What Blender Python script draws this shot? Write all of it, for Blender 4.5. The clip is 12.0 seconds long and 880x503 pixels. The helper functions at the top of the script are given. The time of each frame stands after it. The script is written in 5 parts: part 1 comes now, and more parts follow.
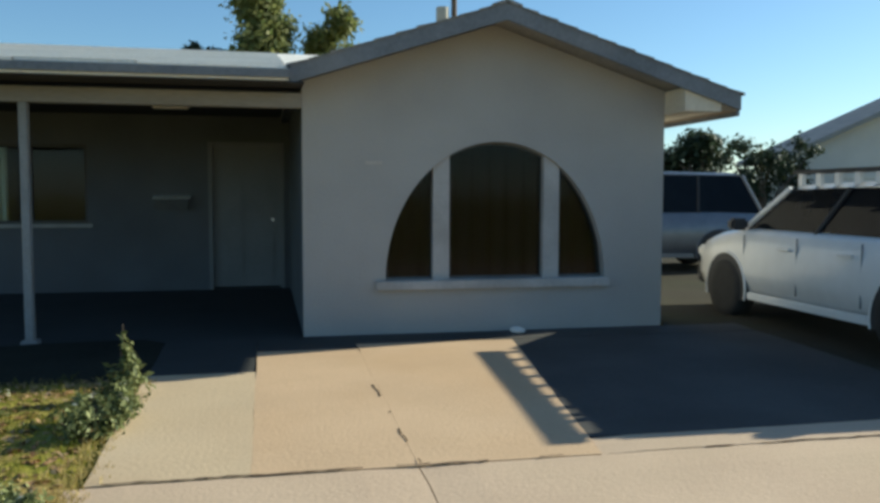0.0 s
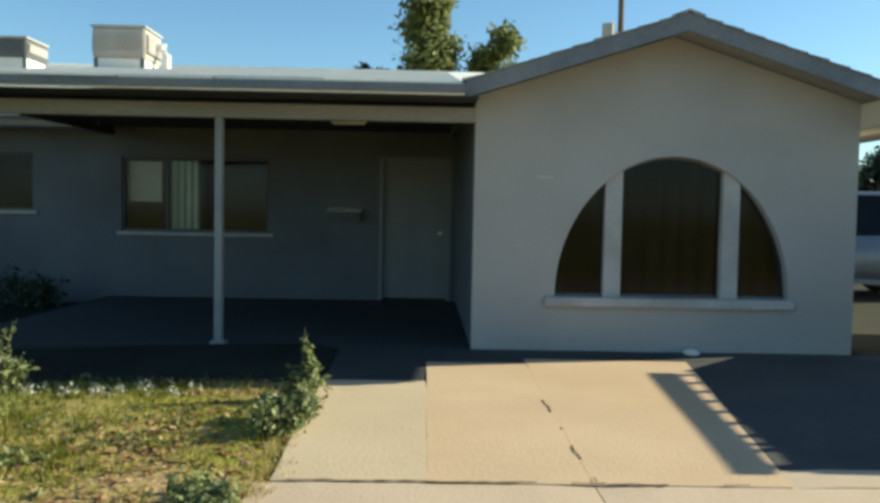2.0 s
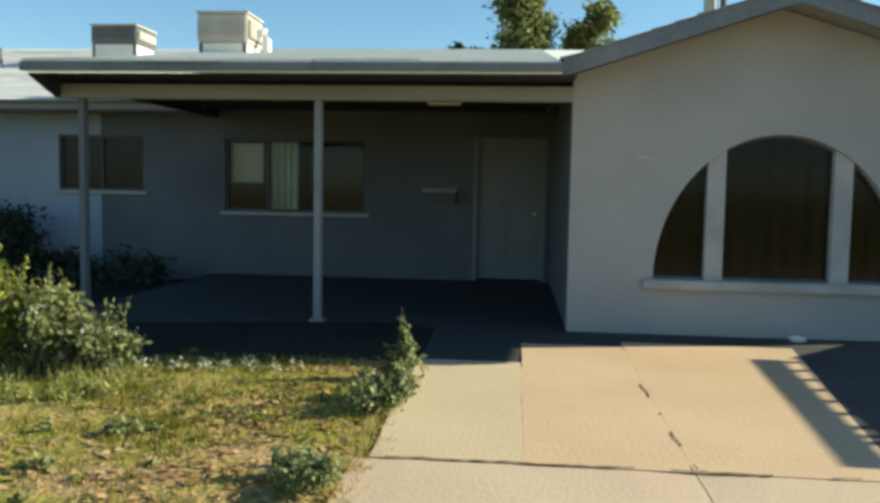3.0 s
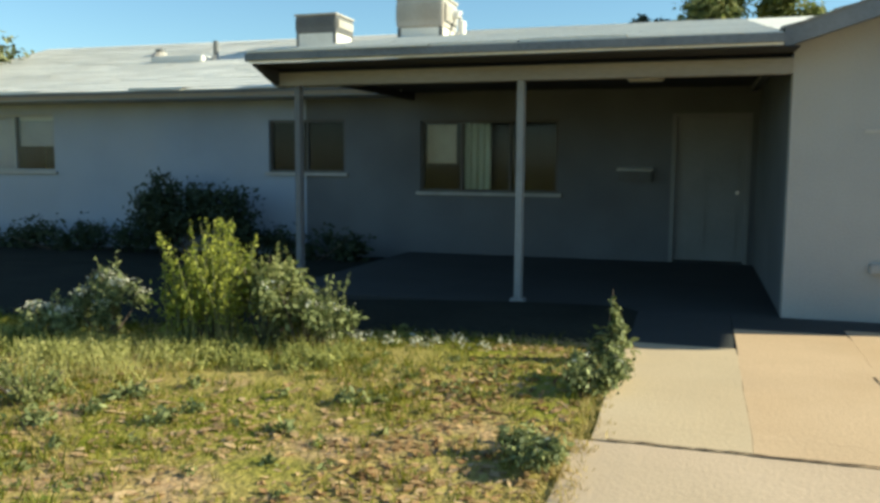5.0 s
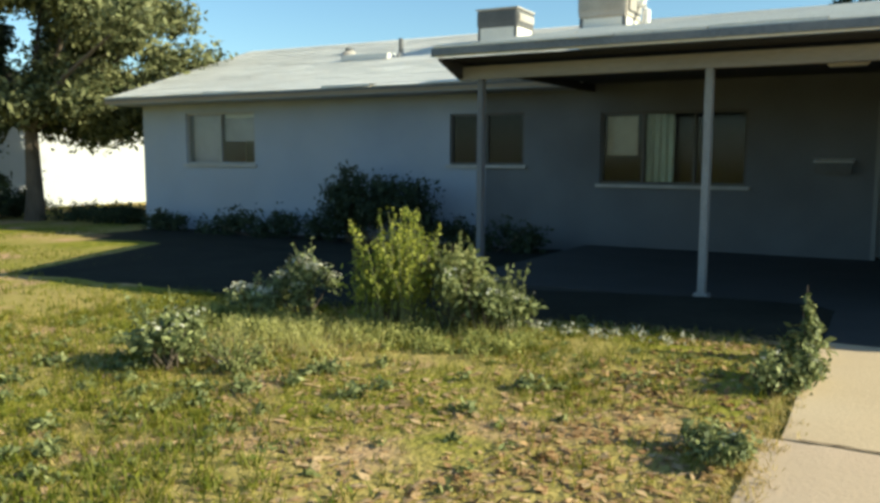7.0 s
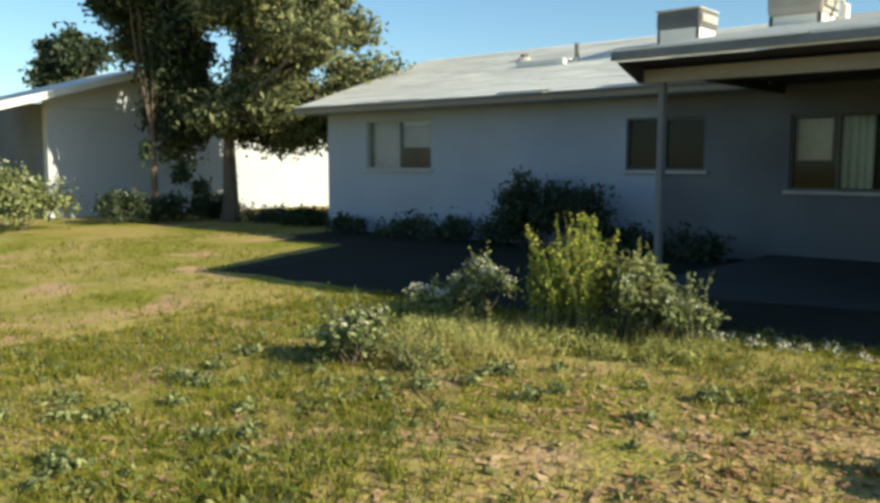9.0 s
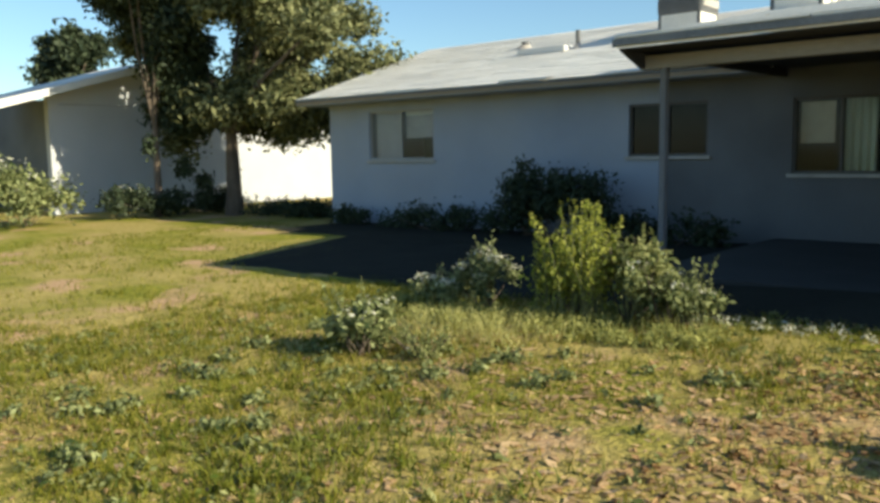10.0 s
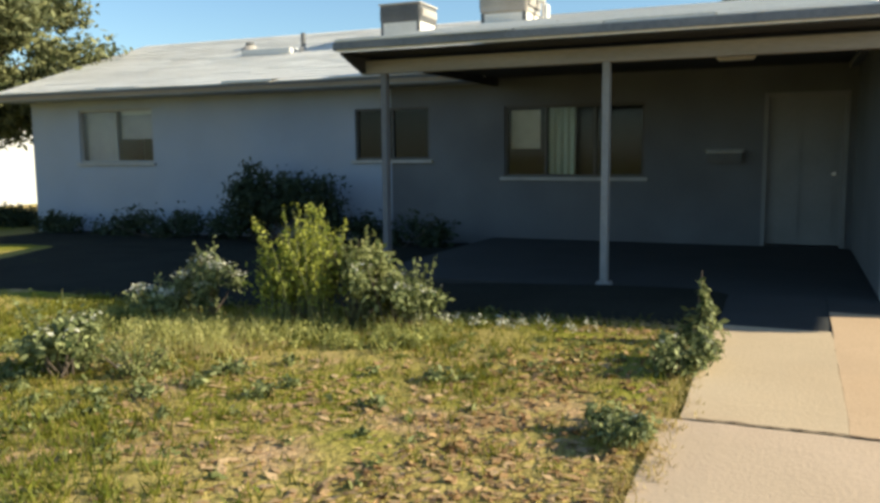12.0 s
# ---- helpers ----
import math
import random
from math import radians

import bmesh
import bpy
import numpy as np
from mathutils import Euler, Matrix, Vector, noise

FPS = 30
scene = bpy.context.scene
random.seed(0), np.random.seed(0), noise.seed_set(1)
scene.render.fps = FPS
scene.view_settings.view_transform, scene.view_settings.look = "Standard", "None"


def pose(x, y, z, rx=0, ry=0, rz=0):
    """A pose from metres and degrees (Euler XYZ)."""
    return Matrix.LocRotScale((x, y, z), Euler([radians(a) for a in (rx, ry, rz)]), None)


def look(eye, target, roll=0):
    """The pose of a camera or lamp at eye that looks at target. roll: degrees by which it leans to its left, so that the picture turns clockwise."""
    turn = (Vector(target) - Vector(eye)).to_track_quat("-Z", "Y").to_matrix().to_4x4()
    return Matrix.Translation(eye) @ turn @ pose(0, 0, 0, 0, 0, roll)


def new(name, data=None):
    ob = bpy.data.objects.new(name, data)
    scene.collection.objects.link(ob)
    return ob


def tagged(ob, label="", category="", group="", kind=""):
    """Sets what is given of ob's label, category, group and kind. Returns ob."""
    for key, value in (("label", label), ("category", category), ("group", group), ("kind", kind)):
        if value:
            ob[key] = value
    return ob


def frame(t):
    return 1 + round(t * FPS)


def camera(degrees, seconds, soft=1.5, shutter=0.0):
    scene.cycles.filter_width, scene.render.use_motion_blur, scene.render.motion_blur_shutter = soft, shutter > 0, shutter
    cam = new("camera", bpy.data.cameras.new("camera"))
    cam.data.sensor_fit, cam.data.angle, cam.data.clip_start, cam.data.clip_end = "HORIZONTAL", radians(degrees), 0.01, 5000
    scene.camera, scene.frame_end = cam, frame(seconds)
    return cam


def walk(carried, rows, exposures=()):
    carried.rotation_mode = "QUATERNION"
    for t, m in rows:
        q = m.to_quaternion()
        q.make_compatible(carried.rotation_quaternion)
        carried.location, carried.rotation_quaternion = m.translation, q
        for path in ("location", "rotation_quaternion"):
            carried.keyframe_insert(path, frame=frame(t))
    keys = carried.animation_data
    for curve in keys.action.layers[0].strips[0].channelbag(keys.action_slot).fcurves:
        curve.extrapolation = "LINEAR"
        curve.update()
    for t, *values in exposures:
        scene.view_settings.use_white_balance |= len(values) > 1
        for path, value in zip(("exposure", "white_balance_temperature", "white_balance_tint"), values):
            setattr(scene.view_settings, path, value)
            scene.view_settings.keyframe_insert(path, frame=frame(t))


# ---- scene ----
cam = camera(56.0, 12.0, soft=3.2)
PATH = [
    (0.0, pose(-1.326, -2.155, 1.326, 86.12, -0.13, -11.81)),
    (0.5, pose(-1.330, -2.154, 1.317, 87.05, -0.60, -8.78)),
    (1.0, pose(-1.356, -2.127, 1.307, 87.93, -0.55, -5.26)),
    (1.5, pose(-1.407, -2.100, 1.296, 88.45, -1.04, -3.44)),
    (2.0, pose(-1.446, -2.115, 1.287, 87.27, -1.07, -0.97)),
    (2.5, pose(-1.458, -2.112, 1.285, 86.19, -0.88, 2.76)),
    (3.0, pose(-1.475, -2.117, 1.298, 85.75, -1.02, 5.41)),
    (3.2, pose(-1.501, -2.127, 1.302, 85.66, -0.68, 6.59)),
    (4.8, pose(-1.709, -2.170, 1.310, 84.10, -0.00, 16.47)),
    (5.0, pose(-1.722, -2.176, 1.309, 84.14, -0.41, 17.43)),
    (5.5, pose(-1.713, -2.198, 1.302, 84.04, -0.31, 20.74)),
    (6.0, pose(-1.719, -2.235, 1.297, 83.86, -0.30, 23.72)),
    (6.5, pose(-1.734, -2.266, 1.291, 83.70, -0.50, 26.49)),
    (7.0, pose(-1.735, -2.278, 1.284, 83.66, -0.25, 29.45)),
    (7.5, pose(-1.770, -2.285, 1.275, 83.76, 0.14, 32.23)),
    (7.7, pose(-1.773, -2.288, 1.273, 83.78, 0.22, 33.81)),
    (9.3, pose(-1.755, -2.378, 1.278, 83.89, 0.16, 41.79)),
    (9.5, pose(-1.752, -2.387, 1.278, 83.71, 0.62, 41.77)),
    (9.8, pose(-1.750, -2.397, 1.280, 83.62, 0.53, 41.63)),
    (10.0, pose(-1.749, -2.390, 1.281, 83.30, 0.86, 41.25)),
    (10.5, pose(-1.748, -2.358, 1.284, 82.93, 0.94, 38.88)),
    (10.8, pose(-1.763, -2.338, 1.286, 82.85, 0.51, 34.94)),
    (11.0, pose(-1.769, -2.329, 1.284, 82.95, 0.59, 32.51)),
    (11.5, pose(-1.763, -2.303, 1.278, 83.18, 0.56, 27.70)),
    (12.0, pose(-1.714, -2.260, 1.270, 83.36, 0.48, 23.11)),
]
walk(cam, PATH, exposures=((0.0, 0.58, 5850, -3), (1.5, 0.80, 6000, -7), (3.0, 0.88, 6250, -6), (5.5, 0.98, 6350, -8), (7.5, 0.94, 6350, -5), (9.5, 0.84, 6400, -1), (12.0, 0.96, 6500, 2)))

# ---- world, sun ----
SUN_WAY = Vector((2.2, 0.46, 1.0)).normalized()
world = bpy.data.worlds.new("sky_world")
world.use_nodes = True
scene.world = world
wn = world.node_tree.nodes
sky = wn.new("ShaderNodeTexSky")
sky.sky_type = "NISHITA"
sky.sun_disc = False
sky.sun_elevation = math.asin(SUN_WAY.z)
sky.sun_rotation = math.atan2(SUN_WAY.x, SUN_WAY.y)
sky.air_density, sky.dust_density, sky.ozone_density = 1.0, 0.35, 3.5
wn["Background"].inputs[1].default_value = 0.092
world.node_tree.links.new(sky.outputs[0], wn["Background"].inputs[0])
sun = new("sun", bpy.data.lights.new("sun", "SUN"))
sun.data.energy, sun.data.angle, sun.data.color = 5.0, radians(0.53), (1.0, 0.87, 0.68)
sun.matrix_world = look(SUN_WAY * 60, (0, 0, 0))


# ---- materials ----
def mat(name, c1, c2=None, rough=0.8, fine=40.0, broad=2.0, mixing=0.5, bump=0.1, metal=0.0, coat=0.0, stain=None, spec=0.5, stretch=(1, 1, 1)):
    """A surface with colour varying at two scales and fine relief. stain: (colour, amount) of broad blotches."""
    m = bpy.data.materials.new(name)
    m.use_nodes = True
    n, k = m.node_tree.nodes, m.node_tree.links
    p = n["Principled BSDF"]
    co = n.new("ShaderNodeTexCoord")
    mp = n.new("ShaderNodeMapping")
    mp.inputs["Scale"].default_value = stretch
    k.new(co.outputs["Object"], mp.inputs[0])
    a, b = n.new("ShaderNodeTexNoise"), n.new("ShaderNodeTexNoise")
    a.inputs["Scale"].default_value, b.inputs["Scale"].default_value = fine, broad
    a.inputs["Detail"].default_value, b.inputs["Detail"].default_value = 6, 5
    for t in (a, b):
        k.new(mp.outputs[0], t.inputs["Vector"])
    c2 = c2 or tuple(v * 0.78 for v in c1)
    mx = n.new("ShaderNodeMix")
    mx.data_type = "RGBA"
    mx.inputs[6].default_value, mx.inputs[7].default_value = (*c1, 1), (*c2, 1)
    ad = n.new("ShaderNodeMath")
    ad.operation = "MULTIPLY_ADD"
    ad.inputs[1].default_value = mixing
    ad.inputs[2].default_value = 0.0
    k.new(a.outputs[0], ad.inputs[0])
    ab = n.new("ShaderNodeMath")
    ab.operation = "MULTIPLY_ADD"
    ab.inputs[1].default_value = 1.0 - mixing
    k.new(b.outputs[0], ab.inputs[0])
    k.new(ad.outputs[0], ab.inputs[2])
    rg = n.new("ShaderNodeMapRange")
    rg.inputs[1].default_value, rg.inputs[2].default_value = 0.36, 0.64
    k.new(ab.outputs[0], rg.inputs[0])
    k.new(rg.outputs[0], mx.inputs[0])
    last = mx.outputs[2]
    if stain:
        s = n.new("ShaderNodeTexNoise")
        s.inputs["Scale"].default_value, s.inputs["Detail"].default_value = broad * 0.37, 8
        k.new(mp.outputs[0], s.inputs["Vector"])
        sr = n.new("ShaderNodeMapRange")
        sr.inputs[1].default_value, sr.inputs[2].default_value, sr.inputs[4].default_value = 0.47, 0.66, stain[1]
        k.new(s.outputs[0], sr.inputs[0])
        sm = n.new("ShaderNodeMix")
        sm.data_type = "RGBA"
        sm.inputs[7].default_value = (*stain[0], 1)
        k.new(sr.outputs[0], sm.inputs[0])
        k.new(last, sm.inputs[6])
        last = sm.outputs[2]
    k.new(last, p.inputs["Base Color"])
    p.inputs["Roughness"].default_value, p.inputs["Metallic"].default_value = rough, metal
    p.inputs["Coat Weight"].default_value, p.inputs["Specular IOR Level"].default_value = coat, spec
    if bump:
        bp = n.new("ShaderNodeBump")
        bp.inputs["Strength"].default_value, bp.inputs["Distance"].default_value = bump, 0.02
        k.new(a.outputs[0], bp.inputs["Height"])
        k.new(bp.outputs[0], p.inputs["Normal"])
    return m


def leaf_mat(name, c1, c2, through_light=0.35):
    """Leaves: colour differs from leaf to leaf, some light passes through."""
    m = bpy.data.materials.new(name)
    m.use_nodes = True
    n, k = m.node_tree.nodes, m.node_tree.links
    p, out = n["Principled BSDF"], n["Material Output"]
    g = n.new("ShaderNodeNewGeometry")
    mx = n.new("ShaderNodeMix")
    mx.data_type = "RGBA"
    mx.inputs[6].default_value, mx.inputs[7].default_value = (*c1, 1), (*c2, 1)
    k.new(g.outputs["Random Per Island"], mx.inputs[0])
    k.new(mx.outputs[2], p.inputs["Base Color"])
    p.inputs["Roughness"].default_value = 0.6
    p.inputs["Specular IOR Level"].default_value = 0.3
    tl = n.new("ShaderNodeBsdfTranslucent")
    k.new(mx.outputs[2], tl.inputs[0])
    ms = n.new("ShaderNodeMixShader")
    ms.inputs[0].default_value = through_light
    k.new(p.outputs[0], ms.inputs[1])
    k.new(tl.outputs[0], ms.inputs[2])
    k.new(ms.outputs[0], out.inputs[0])
    return m


def glass_mat(name, tint):
    m = bpy.data.materials.new(name)
    m.use_nodes = True
    p = m.node_tree.nodes["Principled BSDF"]
    p.inputs["Base Color"].default_value = (*tint, 1)
    p.inputs["Roughness"].default_value = 0.06
    p.inputs["Transmission Weight"].default_value = 1.0
    p.inputs["IOR"].default_value = 1.25
    return m


STUCCO = mat("stucco_beige_grey", (0.425, 0.41, 0.39), (0.36, 0.345, 0.33), 0.9, 60, 1.2, 0.4, 0.35, stain=((0.42, 0.37, 0.30), 0.35))
STUCCO_WING = mat("painted_block", (0.36, 0.40, 0.48), (0.30, 0.335, 0.405), 0.9, 50, 0.9, 0.35, 0.25, stain=((0.42, 0.41, 0.41), 0.3))
# wall paint darkened: the shade under porch and carport is in the colour
SHADED_WALL = mat("shaded_wall_slate", (0.165, 0.172, 0.185), (0.122, 0.129, 0.140), 0.9, 50, 1.0, 0.4, 0.25, stain=((0.08, 0.065, 0.055), 0.3))
TRIM = mat("trim_paint_grey", (0.20, 0.215, 0.24), (0.13, 0.145, 0.165), 0.7, 30, 3, 0.5, 0.12, stain=((0.24, 0.23, 0.22), 0.4))
FASCIA = mat("fascia_tan", (0.34, 0.27, 0.19), (0.26, 0.20, 0.14), 0.85, 25, 2.5, 0.5, 0.2, stretch=(0.5, 3, 3))
FRAME = mat("frame_bronze", (0.10, 0.095, 0.09), (0.08, 0.075, 0.07), 0.6, 30, 4, 0.5, 0.03)
BEAM = mat("beam_paint_cream", (0.33, 0.305, 0.275), (0.25, 0.23, 0.205), 0.75, 30, 2.5, 0.5, 0.15, stain=((0.24, 0.20, 0.16), 0.5), stretch=(0.4, 3, 3))
CREAM = mat("soffit_cream", (0.72, 0.64, 0.50), (0.62, 0.54, 0.42), 0.8, 25, 2, 0.5, 0.1)
WHITE = mat("white_paint", (0.78, 0.76, 0.72), (0.66, 0.64, 0.60), 0.6, 40, 3, 0.5, 0.1, stain=((0.55, 0.50, 0.44), 0.35))
POSTM = mat("post_paint", (0.29, 0.29, 0.29), (0.22, 0.22, 0.22), 0.7, 40, 4, 0.5, 0.1)
SHINGLE = mat("shingle_grey", (0.36, 0.35, 0.33), (0.24, 0.24, 0.24), 0.95, 35, 3, 0.6, 0.5, spec=0.2)
ROOFPALE = mat("shingle_pale", (0.88, 0.84, 0.77), (0.76, 0.72, 0.65), 0.95, 30, 1.2, 0.55, 0.5, stain=((0.60, 0.53, 0.45), 0.2), spec=0.2)
CONCRETE = mat("concrete", (0.61, 0.432, 0.275), (0.52, 0.365, 0.23), 0.92, 45, 1.1, 0.4, 0.18, stain=((0.52, 0.34, 0.19), 0.6), spec=0.25)
CONCRETE2 = mat("concrete_pale", (0.58, 0.435, 0.31), (0.50, 0.37, 0.262), 0.92, 45, 1.3, 0.4, 0.18, stain=((0.48, 0.38, 0.25), 0.4), spec=0.25)
# concrete coloured near-black for the house's shade on porch and driveway ends
SHADED_SLAB = mat("shaded_slab", (0.044, 0.045, 0.044), (0.030, 0.031, 0.030), 0.9, 40, 1.5, 0.5, 0.15)
DOORM = mat("door_paint", (0.24, 0.24, 0.245), (0.20, 0.20, 0.205), 0.5, 30, 2, 0.4, 0.05)
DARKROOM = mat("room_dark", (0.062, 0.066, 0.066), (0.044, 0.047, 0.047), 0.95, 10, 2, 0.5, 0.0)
CURTAIN = mat("curtain_brown", (0.12, 0.070, 0.060), (0.07, 0.043, 0.038), 0.95, 18, 4, 0.5, 0.2, stretch=(6, 1, 0.3))
BLIND = mat("blind_beige", (0.60, 0.52, 0.40), (0.50, 0.43, 0.33), 0.85, 12, 3, 0.5, 0.05)
GREYBLIND = mat("blind_grey_mauve", (0.44, 0.41, 0.43), (0.36, 0.34, 0.36), 0.85, 12, 3, 0.5, 0.05)
CURTGREEN = mat("curtain_green", (0.62, 0.68, 0.56), (0.46, 0.54, 0.45), 0.9, 18, 4, 0.5, 0.2, stretch=(5, 1, 0.3))
METAL = mat("cooler_metal", (0.50, 0.47, 0.42), (0.42, 0.39, 0.35), 0.6, 25, 3, 0.5, 0.06, stain=((0.36, 0.25, 0.16), 0.35))
METALDARK = mat("cooler_louvre", (0.15, 0.15, 0.15), (0.10, 0.10, 0.10), 0.7, 25, 3, 0.5, 0.05)
CARWHITE = mat("car_paint_white", (0.80, 0.79, 0.77), (0.74, 0.73, 0.71), 0.35, 6, 1.5, 0.5, 0.0, coat=0.6)
CARSILVER = mat("car_paint_silver", (0.21, 0.225, 0.25), (0.17, 0.185, 0.21), 0.35, 6, 1.5, 0.5, 0.0, metal=0.4, coat=0.5)
CARGLASS = mat("car_glass", (0.015, 0.018, 0.024), (0.01, 0.012, 0.018), 0.04, 5, 1, 0.5, 0.0, spec=0.3)
RUBBER = mat("tyre_rubber", (0.03, 0.03, 0.03), (0.02, 0.02, 0.02), 0.85, 60, 8, 0.5, 0.2)
PLASTIC = mat("black_trim", (0.04, 0.04, 0.045), (0.03, 0.03, 0.03), 0.6, 30, 4, 0.5, 0.05)
ALLOY = mat("alloy_rim", (0.50, 0.50, 0.51), (0.40, 0.40, 0.41), 0.35, 20, 4, 0.5, 0.02, metal=0.9)
LAMPM = mat("car_lamp", (0.70, 0.70, 0.68), (0.55, 0.55, 0.55), 0.15, 10, 4, 0.5, 0.0)
REDLAMP = mat("tail_lamp", (0.45, 0.03, 0.02), (0.35, 0.02, 0.02), 0.2, 10, 4, 0.5, 0.0)
BARK = mat("bark", (0.16, 0.12, 0.09), (0.09, 0.07, 0.05), 0.95, 14, 3, 0.5, 0.8, stretch=(1, 1, 0.25))
TIMBER = mat("pole_timber", (0.18, 0.13, 0.10), (0.12, 0.09, 0.07), 0.9, 14, 3, 0.5, 0.4, stretch=(1, 1, 0.1))
NEIGHBOUR = mat("neighbour_stucco", (0.66, 0.64, 0.60), (0.58, 0.56, 0.53), 0.9, 40, 1, 0.4, 0.2)
NWHITE = mat("white_block_wall", (0.48, 0.485, 0.50), (0.43, 0.435, 0.45), 0.9, 30, 1, 0.4, 0.1)
CLEAR = glass_mat("clear_glass", (0.80, 0.82, 0.80))
LIGHTFRAME = mat("frame_aluminium", (0.40, 0.39, 0.37), (0.33, 0.32, 0.31), 0.6, 30, 4, 0.5, 0.03)
SILLM = mat("sill_paint", (0.48, 0.46, 0.44), (0.38, 0.365, 0.35), 0.75, 30, 5, 0.5, 0.25, stain=((0.30, 0.28, 0.26), 0.5))
# brown dirt, coloured darker to stand in for shade from the east
DIRT = mat("shaded_packed_dirt", (0.065, 0.056, 0.040), (0.045, 0.040, 0.029), 1.0, 30, 1.4, 0.5, 0.6, stain=((0.05, 0.055, 0.028), 0.5), spec=0.1)
# near-black ground colour that stands in for the house's shadow on the lawn
SHADE_GROUND = mat("shaded_ground", (0.036, 0.036, 0.028), (0.022, 0.023, 0.018), 1.0, 26, 1.6, 0.5, 0.9, spec=0.1)
CONCRETE3 = mat("concrete_mid", (0.59, 0.455, 0.30), (0.50, 0.385, 0.255), 0.92, 45, 1.1, 0.4, 0.18, stain=((0.50, 0.35, 0.21), 0.5), spec=0.25)
CRACKFILL = mat("crack_soil", (0.11, 0.078, 0.052), (0.06, 0.044, 0.03), 1.0, 60, 6, 0.5, 0.4, spec=0.1)
# concrete darkened for the wagon's cast shadow: the shade is in the colour
SHADOW_SLAB = mat("shadow_darkened_concrete", (0.085, 0.08, 0.074), (0.055, 0.052, 0.05), 0.85, 40, 1.2, 0.4, 0.2, stain=((0.04, 0.038, 0.036), 0.6), spec=0.3)
# boards coloured near-black for the shade under the porch roof
CEILBOARD = mat("ceiling_board_shaded", (0.046, 0.045, 0.046), (0.030, 0.030, 0.031), 0.85, 20, 2, 0.5, 0.2, stretch=(0.4, 4, 4))
POSTDIM = mat("post_paint_dark", (0.18, 0.185, 0.20), (0.14, 0.145, 0.16), 0.8, 40, 4, 0.5, 0.15)
LITTERDARK = leaf_mat("brown_dead_leaves", (0.20, 0.105, 0.045), (0.44, 0.28, 0.13), 0.15)
GLASS = glass_mat("window_glass", (0.30, 0.32, 0.31))
LEAF_TREE = leaf_mat("leaves_tree", (0.030, 0.045, 0.014), (0.29, 0.29, 0.13), 0.3)
LEAF_DARK = leaf_mat("leaves_dark", (0.026, 0.042, 0.021), (0.07, 0.088, 0.043), 0.25)
LEAF_POPLAR = leaf_mat("leaves_poplar", (0.13, 0.17, 0.05), (0.31, 0.31, 0.13), 0.45)
LEAF_YELLOW = leaf_mat("leaves_yellow_green", (0.17, 0.21, 0.028), (0.48, 0.48, 0.09), 0.45)
STEMGREEN = mat("green_stem", (0.16, 0.17, 0.06), (0.10, 0.10, 0.04), 0.8, 30, 6, 0.5, 0.1)
LEAF_GREY = leaf_mat("leaves_grey_green", (0.055, 0.08, 0.025), (0.35, 0.37, 0.17), 0.35)
LEAF_SHRUB = leaf_mat("leaves_deep_green", (0.038, 0.062, 0.016), (0.36, 0.38, 0.16), 0.3)
LEAF_SUNNY = leaf_mat("leaves_sunny_weed", (0.14, 0.16, 0.035), (0.50, 0.48, 0.16), 0.4)
LEAF_WEED = leaf_mat("leaves_weed", (0.12, 0.15, 0.045), (0.33, 0.33, 0.13), 0.35)
PETAL = leaf_mat("pale_flower_heads", (0.42, 0.41, 0.30), (0.70, 0.68, 0.58), 0.3)
GRASS_GREEN = leaf_mat("grass_green", (0.095, 0.125, 0.010), (0.27, 0.24, 0.028), 0.45)
GRASS_DRY = leaf_mat("grass_dry", (0.33, 0.25, 0.07), (0.59, 0.46, 0.18), 0.35)
STALKS = leaf_mat("dry_weed_stalks", (0.28, 0.28, 0.07), (0.60, 0.55, 0.22), 0.4)
GRASS_LUSH = leaf_mat("grass_lush", (0.07, 0.105, 0.010), (0.24, 0.235, 0.03), 0.4)
LITTER = leaf_mat("dead_leaves", (0.36, 0.22, 0.10), (0.64, 0.45, 0.25), 0.15)


